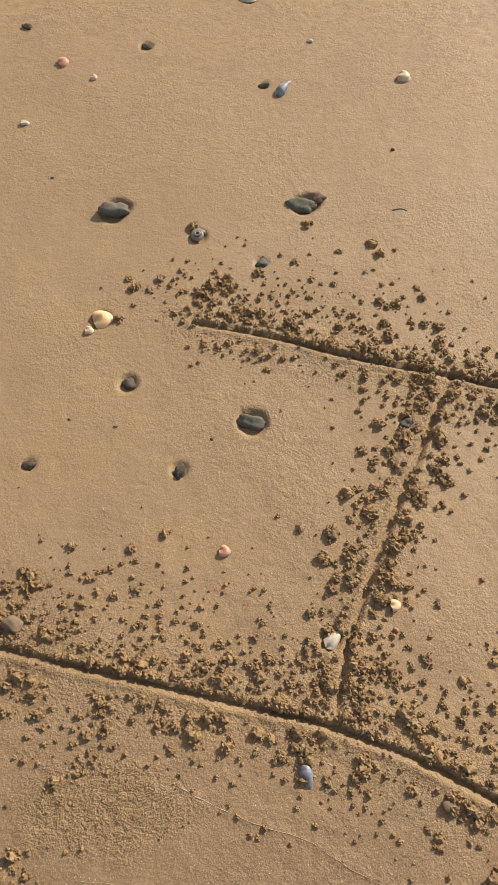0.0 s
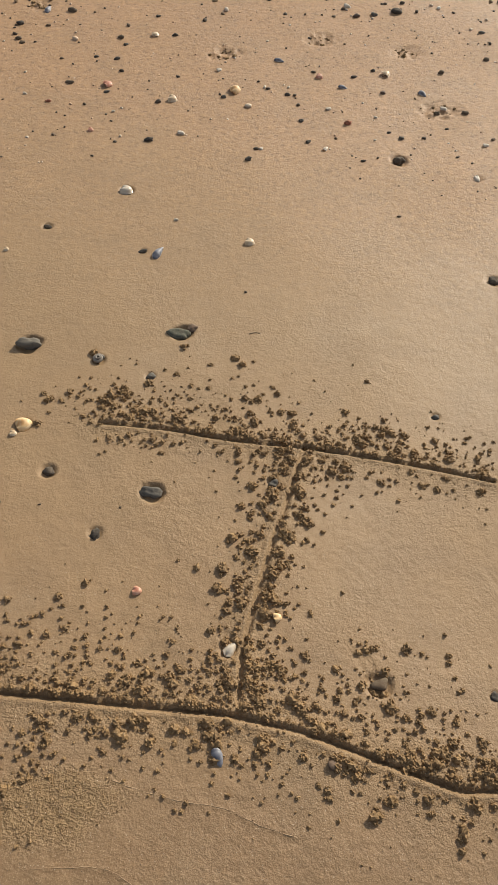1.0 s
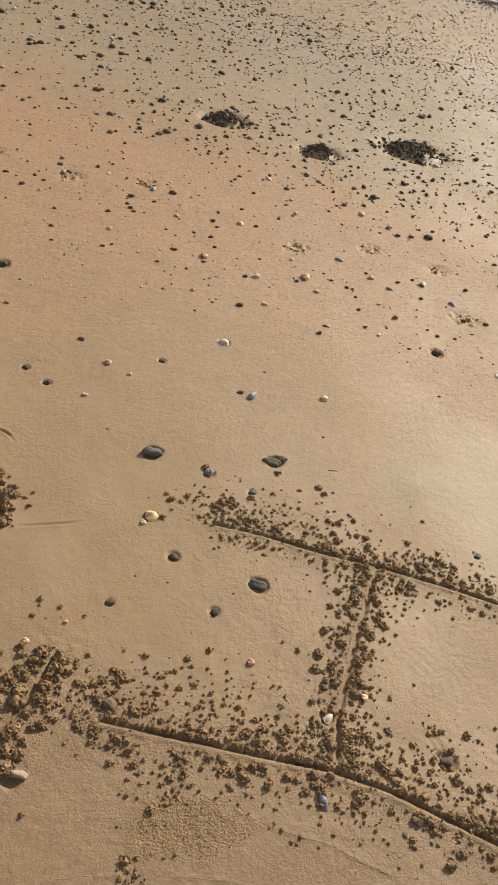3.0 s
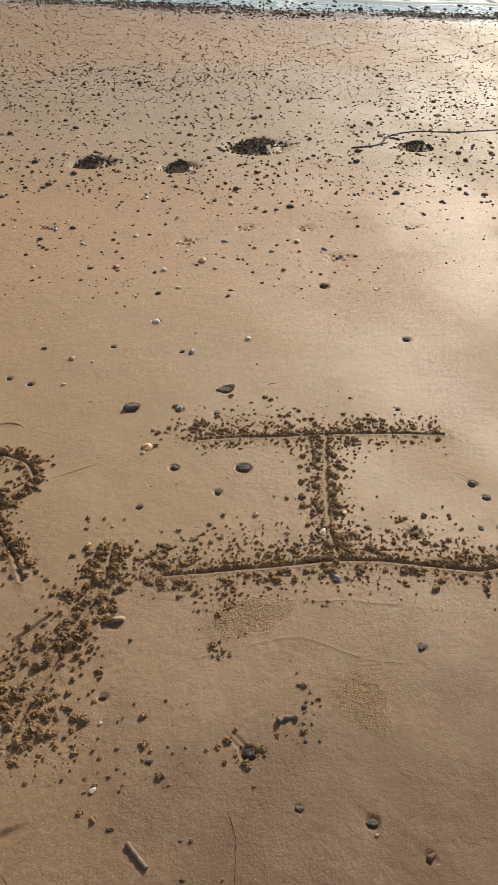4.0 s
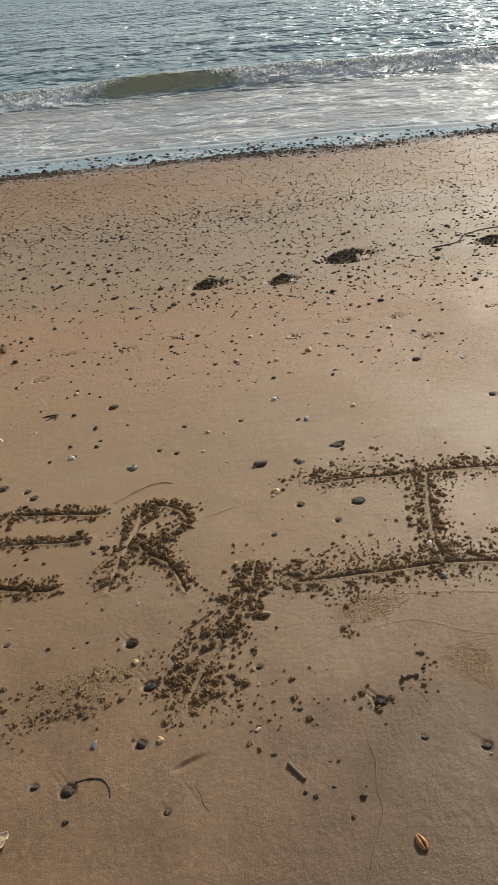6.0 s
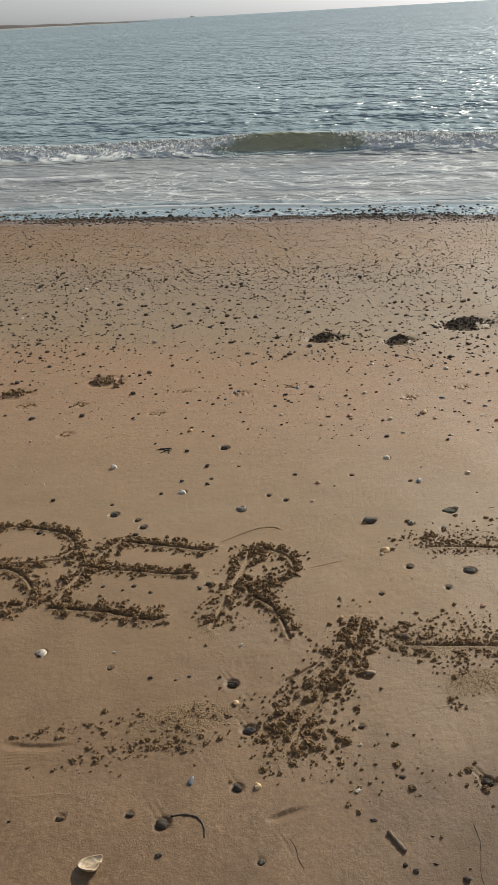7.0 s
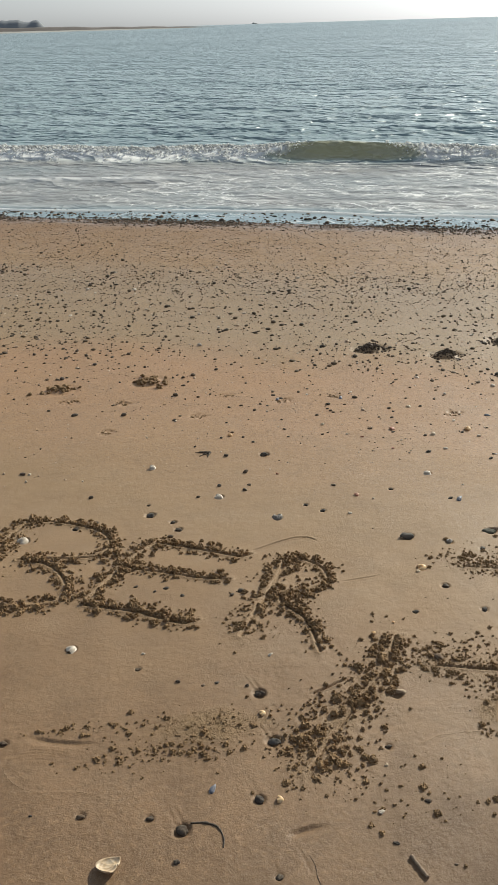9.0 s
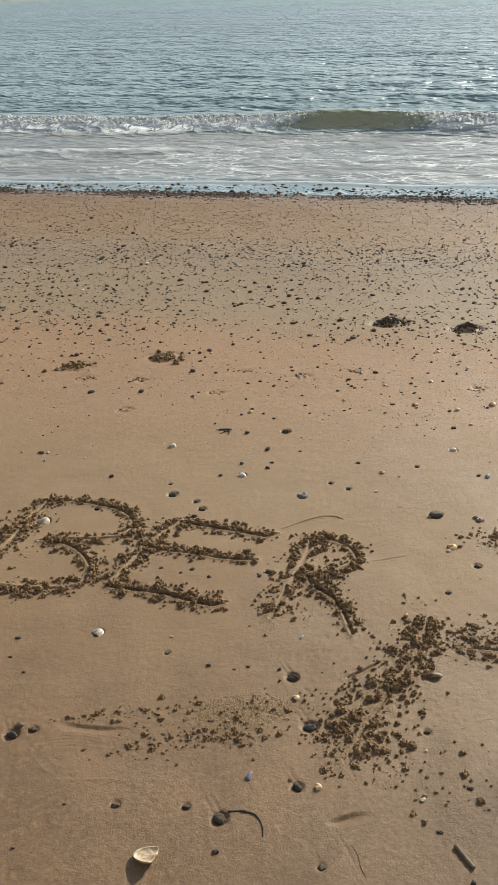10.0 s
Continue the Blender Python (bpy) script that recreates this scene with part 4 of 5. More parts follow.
# dragged channels stay swept clean
FLOORS = [(curve_through(s["line"], 0.006), s["half"]) for strokes in STROKES.values() for s in strokes if 0.004 < s["deep"] < 0.0052]
for strokes in STROKES.values():
    heap = Heap()
    for s in strokes:
        c = curve_through(s["line"], 0.01)
        length = np.linalg.norm(np.diff(c, axis=0), axis=1).sum()
        for k in range(int(length * s["n"] * 1.25)):
            i = rng.integers(len(c) - 1)
            p, d = c[i], c[i + 1] - c[i]
            d = d / (np.linalg.norm(d) + 1e-9)
            left, right = s["sides"]
            sign = 1 if rng.random() < left / (left + right) else -1
            spread = s["narrow"] + (1 - s["narrow"]) * min(1.0, 1.35 * i / len(c))  # some bands of crumbs start narrow
            if rng.random() > 0.35 + 0.65 * spread:
                continue
            reach = s["reach"] * (1.0 if sign > 0 else 0.55 + 0.45 * right) * spread
            off = s["half"] * (1.6 if sign > 0 else 2.4) + abs(rng.normal(0, reach)) * (1.0 if rng.random() < 0.9 else 1.5)
            at = p + sign * off * np.array([-d[1], d[0]]) + d * rng.uniform(-0.012, 0.012)
            lip = rng.random() < (0.05 if s["deep"] < 0.0052 else 0.15)
            if lip:  # crumbs that cling to the edge of the cut
                at = p + (1 if rng.random() < 0.95 else -1) * s["half"] * rng.uniform(0.85, 1.5) * np.array([-d[1], d[0]])
            if not lip and fbm(at[:1] * 28, at[1:] * 28, 2)[0] < 0.50 and rng.random() < 0.45:
                continue
            if any(np.hypot(*(c0 - at).T).min() < 1.45 * h0 for c0, h0 in FLOORS) and rng.random() < 0.93:
                continue
            near = math.exp(-off / (1.6 * s["reach"]))
            r = min(0.0085 if s["big"] < 1.3 else 0.0115, (0.0009 + 0.0023 * rng.lognormal(0, 0.60) * (0.55 + 0.6 * near)) * s["big"])
            if lip and s["big"] > 1.1:
                r = min(0.0115, r * 1.2)
            crumb(heap, at[0], at[1], r * (0.75 if lip and s["big"] < 1.3 else 1.0), lumps_for(r), 1.55 if s["big"] > 1.3 else 1.25)
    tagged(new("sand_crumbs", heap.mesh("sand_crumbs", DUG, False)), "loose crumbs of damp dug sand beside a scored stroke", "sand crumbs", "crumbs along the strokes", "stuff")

# stray crumbs away from the strokes: x, y, spread along x and y, number
STRAY = [(-0.290, -0.078, 0.012, 0.015, 34), (-0.222, 0.052, 0.012, 0.008, 22), (-1.355, 0.033, 0.075, 0.012, 40), (-1.225, -0.045, 0.040, 0.040, 70), (-1.30, -0.090, 0.06, 0.012, 18), (-1.02, -0.060, 0.05, 0.02, 60), (-1.150, 0.054, 0.025, 0.015, 16),
         (-0.98, 0.00, 0.09, 0.06, 130), (-0.155, -0.225, 0.012, 0.045, 22), (-0.205, -0.320, 0.02, 0.025, 16), (-0.33, -0.30, 0.10, 0.03, 30), (-0.318, -0.322, 0.016, 0.0104, 26), (-0.54, -0.24, 0.08, 0.07, 60),
         (-0.50, -0.50, 0.05, 0.06, 6), (-0.43, 0.43, 0.05, 0.03, 14), (0.32, 0.13, 0.07, 0.03, 60), (0.10, 0.14, 0.05, 0.04, 130), (0.36, -0.01, 0.06, 0.012, 45),
         (0.05, 0.80, 0.10, 0.03, 30), (-0.10, 0.745, 0.06, 0.028, 120), (0.12, 0.715, 0.12, 0.025, 120), (0.42, 0.615, 0.07, 0.020, 60), (-0.85, 0.42, 0.05, 0.04, 60), (-0.70, -0.15, 0.09, 0.05, 110), (-0.765, -0.10, 0.05, 0.06, 170), (-0.30, 0.27, 0.20, 0.03, 150),
         (-0.375, 0.228, 0.035, 0.045, 120), (-1.135, -0.055, 0.035, 0.020, 90), (-1.30, 0.045, 0.05, 0.008, 26)]
heap = Heap()
for x0, y0, ax, ay in ROUGH[:3]:
    for k in range(int(560 * ax / 0.105)):
        a, r = rng.uniform(0, 6.28), math.sqrt(rng.random()) * (0.8 + 0.35 * rng.random())
        crumb(heap, x0 + ax * r * math.cos(a), y0 + ay * r * math.sin(a), 0.0007 * rng.lognormal(0, 0.45), 1)
for x0, y0, ax, ay, count in STRAY:
    for k in range(count):
        r = min(0.0075, 0.0022 * rng.lognormal(0, 0.6))
        crumb(heap, x0 + rng.normal(0, ax), y0 + rng.normal(0, ay), r, lumps_for(r))
for x0, y0, wide in SCUFFS[:12]:
    for k in range(24):
        a, r = rng.uniform(0, 6.28), math.sqrt(rng.random())
        crumb(heap, x0 + 0.46 * wide * r * math.cos(a), y0 + 0.30 * wide * r * math.sin(a), min(0.0055, 0.0026 * rng.lognormal(0, 0.5)), 3, 1.0)
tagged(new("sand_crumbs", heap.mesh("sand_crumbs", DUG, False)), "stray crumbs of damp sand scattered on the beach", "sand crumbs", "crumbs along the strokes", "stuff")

# ---- far pebbles, shell grit and the shingle at the water's edge ----
heap, pale, grit = Heap(), Heap(), Heap()


def far_stone(x, y, size, target, shapes, faces):
    flat = rng.uniform(0.35, 0.65)
    m = turn_matrix(rng.uniform(0, 6.28), rng.normal(0, 0.15), rng.uniform(0, 6.28)) @ np.diag([0.5 * size, 0.5 * size * rng.uniform(0.55, 0.9), 0.5 * size * flat])
    target.add(shapes[rng.integers(len(shapes))], faces, m, np.array([x, y, float(ground(x, y)) + 0.5 * size * flat * rng.uniform(0.15, 0.6)]))


N = 60000
pu, pd = rng.uniform(-9, 9, N), rng.uniform(0.15, 7.4, N)
px, py = SHORE.x + ALONG.x * pu - OUT.x * pd, SHORE.y + ALONG.y * pu - OUT.y * pd
# thickest on the grey belt, thin on the orange belt, with patches
want = 0.16 + 0.80 * np.exp(-((pd - 4.6) / 1.0) ** 2) + 0.45 * np.exp(-((pd - 2.9) / 1.1) ** 2) + 0.10 * np.exp(-((pd - 5.9) / 0.5) ** 2)
want *= np.where(pd > 6.45, 0.15, np.where(pd > 5.5, 0.6, 1.0)) * (0.55 + 1.1 * smooth(0.40, 0.62, fbm(px * 1.1 + 50, py * 1.6, 3)))
keep = (rng.random(N) < want * 1.0) & ~((py < 2.25) & (px > -1.0) & (px < 1.1)) & (py > 1.75)
for x, y, d in zip(px[keep], py[keep], pd[keep]):
    size = min(0.040, 0.0118 * rng.lognormal(0, 0.50) * (1.0 if d > 2.8 else 0.75))
    far_stone(x, y, size * 0.9 if rng.random() < 0.13 else size, pale if rng.random() < 0.11 else heap, *((STONE_SHAPES, ICO2[1]) if size > 0.014 else (CHIP_SHAPES, ICO1[1])))
tagged(new("scattered_pebbles", heap.mesh("scattered_pebbles", SHINGLE)), "dark worn pebbles scattered over the lower beach", "pebbles", kind="stuff")
for k in range(9500):
    u, d = rng.uniform(-7, 7), rng.uniform(0.3, 7.3)
    x, y = SHORE.x + ALONG.x * u - OUT.x * d, SHORE.y + ALONG.y * u - OUT.y * d
    if y > 1.5:
        far_stone(x, y, (0.0062 if d > 4 else 0.0085) * rng.lognormal(0, 0.45), pale, CHIP_SHAPES, ICO1[1])
for k in range(13000):
    u, d = rng.uniform(-7, 7), 0.2 + 3.6 * rng.random() ** 0.9
    far_stone(SHORE.x + ALONG.x * u - OUT.x * d, SHORE.y + ALONG.y * u - OUT.y * d, 0.0105 * rng.lognormal(0, 0.4), grit, CHIP_SHAPES, ICO1[1])
for k in range(2600):
    u, d = rng.uniform(-7, 7), rng.uniform(5.0, 6.6)
    far_stone(SHORE.x + ALONG.x * u - OUT.x * d, SHORE.y + ALONG.y * u - OUT.y * d, 0.0060 * rng.lognormal(0, 0.4), grit, CHIP_SHAPES, ICO1[1])
tagged(new("stone_grit", grit.mesh("stone_grit", SHINGLE)), "coarse dark grit in the reddish sand", "grit", kind="stuff")
tagged(new("shell_grit", pale.mesh("shell_grit", PALE_BITS)), "pale broken shell bits strewn over the sand", "shell grit", kind="stuff")

heap = Heap()
N = 21000
pu = rng.uniform(-8, 8, N)
pd = np.where(rng.random(N) < 0.66, np.abs(rng.normal(0.0, 0.26, N)) - 0.12, rng.normal(-0.34, 0.24, N))
keep = rng.random(N) < (0.25 + 0.9 * smooth(0.32, 0.62, fbm(pu * 1.5, pd * 2.6 + 3, 3))) * np.where(pd > -0.1, 1.0, 0.42)
for u, d in zip(pu[keep], pd[keep]):
    size = min(0.07, (0.017 if d > -0.1 else 0.026) * rng.lognormal(0, 0.42))
    far_stone(SHORE.x + ALONG.x * u - OUT.x * d, SHORE.y + ALONG.y * u - OUT.y * d, size, heap, *((STONE_SHAPES, ICO2[1]) if size > 0.02 else (CHIP_SHAPES, ICO1[1])))
tagged(new("shingle", heap.mesh("shingle", SHINGLE)), "wet dark shingle along the water's edge", "shingle", kind="stuff")

# foam thrown up along the breaker and in a rim on the swash
heap = Heap()
N = 30000
pu = rng.uniform(-10, 11, N)
pu = pu[rng.random(N) < (1 - unbroken(pu)) * (0.35 + 0.65 * smooth(0.3, 0.5, fbm(pu * 0.7 + 8, pu * 0, 3)))]
pv = CREST - wave_height(pu, pu * 0 + CREST)[1] - np.abs(rng.normal(0, 0.28, len(pu))) * np.where(rng.random(len(pu)) < 0.4, 0.35, 1.0) + 0.06
for u, v, z in zip(pu, pv, wave_height(pu, pv)[0]):
    r = min(0.026, 0.0072 * rng.lognormal(0, 0.6))
    m = turn_matrix(rng.uniform(0, 6.28), rng.normal(0, 0.5), 0) @ np.diag([r * 1.4, r, r * 0.8])
    heap.add(CRUMB_SHAPES[rng.integers(14)], ICO2[1], m, np.array([SHORE.x + ALONG.x * u + OUT.x * v, SHORE.y + ALONG.y * u + OUT.y * v, LEVEL + z + r * rng.uniform(-0.3, 1.0)]))
tagged(new("wave_foam", heap.mesh("wave_foam", FOAM)), "white foam tumbling along the breaking wave", "foam", kind="stuff")


# ---- the far shore ----
def ridge(name, bearing0, bearing1, far, deep, tall, mat, seed, fade=0.55):
    """A long low strip of land, with a rounded uneven top, seen across the water."""
    count = 160
    t = np.linspace(0, 1, count)
    b = np.radians(bearing0 + (bearing1 - bearing0) * t)
    x0, y0 = far * np.sin(b), far * np.cos(b)
    ends = smooth(0, 0.03, t) * smooth(1.0, fade, t)
    top = tall * (0.25 + 0.75 * ends) * (0.75 + 0.5 * fbm(t * 30 + seed, t * 0, 3)) * smooth(1.0, max(fade, 0.9), t)
    s = np.array([0.0, 0.15, 0.5, 0.85, 1.0])
    rise = np.array([-0.3, 0.75, 1.0, 0.75, -0.3])
    grow = 1 + s[None, :] * deep / far
    return grid_mesh(name, x0[:, None] * grow, y0[:, None] * grow, LEVEL + top[:, None] * rise[None, :], mat)


tagged(new("far_beach", ridge("far_beach", -32, 2.0, 900, 60, 1.6, FAR_BEACH, 1)), "pale strip of beach on the far shore", "shore", kind="structure")
tagged(new("far_land", ridge("far_land", -32, 3.5, 990, 80, 5.6, FAR_LAND, 4)), "low brown spit of land across the water", "land", kind="structure")
tagged(new("far_woods", ridge("far_woods", -24, -7.3, 1020, 60, 11.5, HAZE_GREY, 9, 0.94)), "grey wooded hump on the far shore", "woods", kind="structure")


def part(name, bm, mat, parent=None, label=""):
    mesh = bpy.data.meshes.new(name)
    bm.to_mesh(mesh)
    bm.free()
    mesh.materials.append(mat)
    ob = new(name, mesh)
    if parent:
        ob.parent = parent
    if label:
        ob["label"] = label
    return ob


def set_smooth(bm):
    for f in bm.faces:
        f.smooth = True
    return bm


# ---- a far boat on the skyline ----
def far_boat(bearing, far):
    boat = new("boat")
    boat.matrix_world = pose(far * math.sin(radians(bearing)), far * math.cos(radians(bearing)), LEVEL, rz=12)
    bm = bmesh.new()
    rings = []
    for t in np.linspace(-1, 1, 13):
        half = 2.6 * (1 - abs(t) ** 3) + 0.15
        sheer = 2.2 + 0.9 * t * t
        rings.append([bm.verts.new((11.0 * t, half * a, z)) for a, z in ((-1.0, sheer), (-0.75, 0.4), (0.0, -0.6), (0.75, 0.4), (1.0, sheer))])
    for q, r in zip(rings[:-1], rings[1:]):
        for m in range(5):
            bm.faces.new((q[m], r[m], r[(m + 1) % 5], q[(m + 1) % 5]))
    bm.faces.new(rings[0])
    bm.faces.new(rings[-1][::-1])
    bmesh.ops.recalc_face_normals(bm, faces=bm.faces)
    part("hull", bm, HAZE_GREY, boat)
    bm = bmesh.new()
    bmesh.ops.create_cube(bm, size=1.0, matrix=Matrix.Translation((-4.0, 0, 4.0)) @ Matrix.Diagonal((6.0, 3.4, 3.6, 1)))
    bmesh.ops.bevel(bm, geom=bm.edges[:], offset=0.4, segments=2, affect="EDGES")
    part("wheelhouse", bm, FAR_BEACH, boat)
    bm = bmesh.new()
    bmesh.ops.create_cone(bm, cap_ends=True, segments=8, radius1=0.35, radius2=0.18, depth=2.4, matrix=Matrix.Translation((-2.0, 0, 6.6)))
    part("mast", bm, HAZE_GREY, boat)
    return tagged(boat, "tiny grey boat far out on the skyline", "boat")


far_boat(5.3, 4000)


# ---- stones and shells, one by one ----
def pebble_bm(size, seed, wide=0.72, tall=0.5, level=3):
    bm = bmesh.new()
    bmesh.ops.create_icosphere(bm, subdivisions=level, radius=0.5 * size)
    off = Vector((seed * 2.3, seed * 1.1, seed * 3.7))
    for v in bm.verts:
        q = v.co / size
        k = 1 + 0.55 * noise.noise(q * 2.3 + off) + 0.24 * noise.noise(q * 5 + off)
        v.co = Vector((v.co.x * k, v.co.y * k * wide, v.co.z * k * tall))
    return set_smooth(bm)


def lay(ob, x, y, turn=0.0, rise=0.0, tilt=0.0, roll=0.0):
    ob.matrix_world = Matrix.Translation((x, y, float(ground(x, y)) + rise)) @ Euler((radians(tilt), radians(roll), radians(turn))).to_matrix().to_4x4()
    return ob


def pebbles(spots, mat, label, category="pebble"):
    for x, y, size in spots:
        size = size * (0.72 if size > 0.03 else 0.80 if size > 0.02 else 0.92) * (0.85 if y > 1.4 else 1.0)
        far = y > 1.9
        tall = rng.uniform(0.42, 0.68)
        ob = part("pebble", pebble_bm(size, rng.uniform(0, 50), rng.uniform(0.5, 0.85), tall, 2 if size < 0.012 or far else 3), mat)
        lay(ob, x, y, rng.uniform(-25, 25), size * tall * (0.26 if size > 0.017 and y < 1.9 else 0.15), rng.normal(0, 6), rng.normal(0, 6))
        what = "small " if size < 0.016 else "large " if size > 0.038 else ""
        tagged(ob, what + label, category, "pebbles on the sand")


pebbles(PEBBLES, DARK_STONE, "dark worn pebble half sunk in the sand")
pebbles(GREY, GREY_STONE, "smooth grey pebble lying in the sand")
pebbles(BROWN, BROWN_STONE, "brown worn pebble lying in the sand")
pebbles(RED, RED_STONE, "reddish worn pebble on the sand")


def valve_bm(length, wide, dome, ribs=0, rib=0.0, pointed=0.0, thick=0.05, rings=10, around=44):
    """One half of a bivalve: a domed fan from the hinge (origin) along +x, with an inner face."""
    bm = bmesh.new()

    def surface(s, a, inner):
        # s from hinge to lip, a across from -1 to 1
        th = a * math.pi * 0.5 * (1.0 - 0.25 * pointed)
        r = length * (1 - 0.10 * a * a)
        ridge = rib * length * s * abs(math.sin(ribs * 0.5 * math.pi * (a + 1))) if ribs else 0
        x = r * s * math.cos(th * 0.92) + 0.02 * length
        y = 0.5 * wide * math.sin(th) * (s ** (0.75 + 0.25 * pointed)) * 1.06
        h = dome * math.sin(math.pi * min(1, 0.10 + 0.90 * (1 - s) ** 0.9)) ** 0.8 * (1 - 0.55 * a * a * s) + dome * 0.25 * (1 - s) if s < 1 else 0.0
        z = max(0.0, h) + ridge
        if inner:
            z = max(0.0, z - thick * length) * 0.9
        return Vector((x, y, z))

    def sheet(inner):
        grid = [[bm.verts.new(surface((i + 0.4 if i == 0 else i) / rings, -1 + 2 * j / around, inner)) for j in range(around + 1)] for i in range(rings + 1)]
        for i in range(rings):
            for j in range(around):
                f = [grid[i][j], grid[i + 1][j], grid[i + 1][j + 1], grid[i][j + 1]]
                bm.faces.new(f[::-1] if inner else f)
        return grid

    a, b = sheet(False), sheet(True)
    edge = [(a[rings][j], b[rings][j]) for j in range(around + 1)]
    for (p, q), (r, s) in zip(edge[:-1], edge[1:]):
        bm.faces.new((p, q, s, r))
    for j in range(around):
        bm.faces.new((a[0][j + 1], b[0][j + 1], b[0][j], a[0][j]))
    for i in range(rings):
        bm.faces.new((a[i][0], b[i][0], b[i + 1][0], a[i + 1][0]))
        bm.faces.new((a[i + 1][around], b[i + 1][around], b[i][around], a[i][around]))
    bmesh.ops.recalc_face_normals(bm, faces=bm.faces)
    bmesh.ops.translate(bm, verts=bm.verts, vec=(-0.5 * length, 0, 0))
    return set_smooth(bm)


def mussel_bm(length, wide=0.48, dome=0.20):
    """A mussel valve: pointed at the hinge, rounded at the other end, closed below."""
    bm = bmesh.new()
    n, k = 16, 20
    rows_ = []
    for i in range(n + 1):
        s = i / n
        half = 0.5 * wide * length * (math.sin(math.pi * s ** 0.62) ** 0.75 if 0 < s < 1 else 0.02)
        bend = 0.05 * length * math.sin(math.pi * s)
        ring = []
        for j in range(k):
            a = 2 * math.pi * j / k
            top = dome * length * (math.sin(math.pi * s ** 0.7) ** 0.7 if 0 < s < 1 else 0.02)
            ring.append(bm.verts.new(((s - 0.5) * length, half * math.cos(a) + bend, top * math.sin(a) * (1.0 if math.sin(a) > 0 else 0.25))))
        rows_.append(ring)
    for r0, r1 in zip(rows_[:-1], rows_[1:]):
        for j in range(k):
            bm.faces.new((r0[j], r1[j], r1[(j + 1) % k], r0[(j + 1) % k]))
    bm.faces.new(rows_[0])
    bm.faces.new(rows_[-1][::-1])
    bmesh.ops.recalc_face_normals(bm, faces=bm.faces)
    return set_smooth(bm)


def mussels(spots):
    for x, y, size, turn in spots:
        ob = part("mussel_shell", mussel_bm(size * 1.05, rng.uniform(0.42, 0.54)), MUSSEL)
        lay(ob, x, y, turn, 0.001, rng.normal(8, 8), rng.normal(0, 6))
        tagged(ob, "blue-grey mussel shell lying on the sand", "shell", "shells on the sand")


mussels(MUSSELS)
green_stone = part("pebble", pebble_bm(0.046, 21.4, 0.55, 0.45), GREEN_STONE)
lay(green_stone, 0.076, 0.912, -12, 0.003, 6, 4)
tagged(green_stone, "dark green oval pebble in a scoured hollow", "pebble", "pebbles on the sand")
red_stone = part("pebble", pebble_bm(0.024, 5.7, 0.75, 0.6), BROWN_STONE)
lay(red_stone, 0.106, 0.926, 40, 0.002)
tagged(red_stone, "small reddish pebble beside a dark green one", "pebble", "pebbles on the sand")


def fans(name, spots, mat, label, ribs, rib, dome):
    for x, y, size, turn in spots:
        size = size * (0.92 if mat is ORANGE_SHELL else 0.80)
        thin = 0.6 if mat is WHITE_SHELL and size < 0.030 else 1.0  # worn slivers
        bm = valve_bm(size * 0.95, size * thin, dome * size * thin, ribs, rib, 0.2, 0.05, 7 if y > 1.6 else 10, 26 if y > 1.6 and not ribs else 44)
        ob = part(name, bm, mat)
        lay(ob, x, y, turn + rng.uniform(-40, 40), 0.001 + 0.02 * size, rng.normal(0, 7), rng.normal(0, 7))
        tagged(ob, ("small " if size < 0.019 else "") + label, "shell", "shells on the sand")


fans("cockle_shell", ORANGE, ORANGE_SHELL, "orange ribbed cockle shell lying on the sand", 20, 0.025, 0.36)
fans("scallop_shell", PINK, PINK_SHELL, "pink ribbed shell piece lying on the sand", 16, 0.03, 0.28)
fans("clam_shell", TAN, TAN_SHELL, "tan clam shell lying on the sand", 0, 0, 0.30)
fans("clam_shell", WHITE_A + WHITE_B, WHITE_SHELL, "white worn clam shell lying on the sand", 0, 0, 0.36)
gaping = new("mussel_shell")
lay(gaping, -0.401, -0.690, 96, 0.003)
for side in (-1, 1):
    bm = bmesh.new()
    loops = []
    for i in range(21):
        x = -1 + i / 10
        w = max(0.04, (1 - x * x)) ** 0.75 * (1 - 0.18 * x)
        loops.append([bm.verts.new((0.021 * x, side * 0.0105 * w * p, 0.008 * w * q)) for p, q in ((0.16, 0.0), (0.20, 0.75), (0.30, 1.0), (0.50, 0.96), (0.75, 0.72), (0.94, 0.36), (1.0, 0.0))])
    for q, r in zip(loops[:-1], loops[1:]):
        for j in range(7):
            bm.faces.new((q[j], r[j], r[(j + 1) % 7], q[(j + 1) % 7]))
    bm.faces.new(loops[0])
    bm.faces.new(loops[-1])
    bmesh.ops.recalc_face_normals(bm, faces=bm.faces)
    valve = part("valve", set_smooth(bm), RUST_SHELL, gaping)
bm = bmesh.new()
bmesh.ops.create_cube(bm, size=1.0, matrix=Matrix.Translation((-0.0165, 0, 0.0030)) @ Matrix.Diagonal((0.007, 0.0042, 0.0030, 1)))
bmesh.ops.bevel(bm, geom=bm.edges[:], offset=0.0010, segments=2, affect="EDGES")
part("hinge", set_smooth(bm), WEED, gaping, "dark brown hinge between the valves")
tagged(gaping, "narrow rust-orange mussel shell gaping open on brown sand", "shell", "shells on the sand")
flat_stone = part("pebble", pebble_bm(0.044, 3.3, 0.50, 0.42), GREY_STONE)
lay(flat_stone, -0.012, 0.515, -14, 0.003, 8)
tagged(flat_stone, "long smooth grey pebble in a scoured hollow", "pebble", "pebbles on the sand")
cream = part("pebble", pebble_bm(0.030, 8.1, 0.45, 0.38), CREAM_STONE)
lay(cream, -0.478, 0.094, -12, 0.004, 6, 8)
tagged(cream, "cream coloured stone propped on the sand", "pebble", "pebbles on the sand")
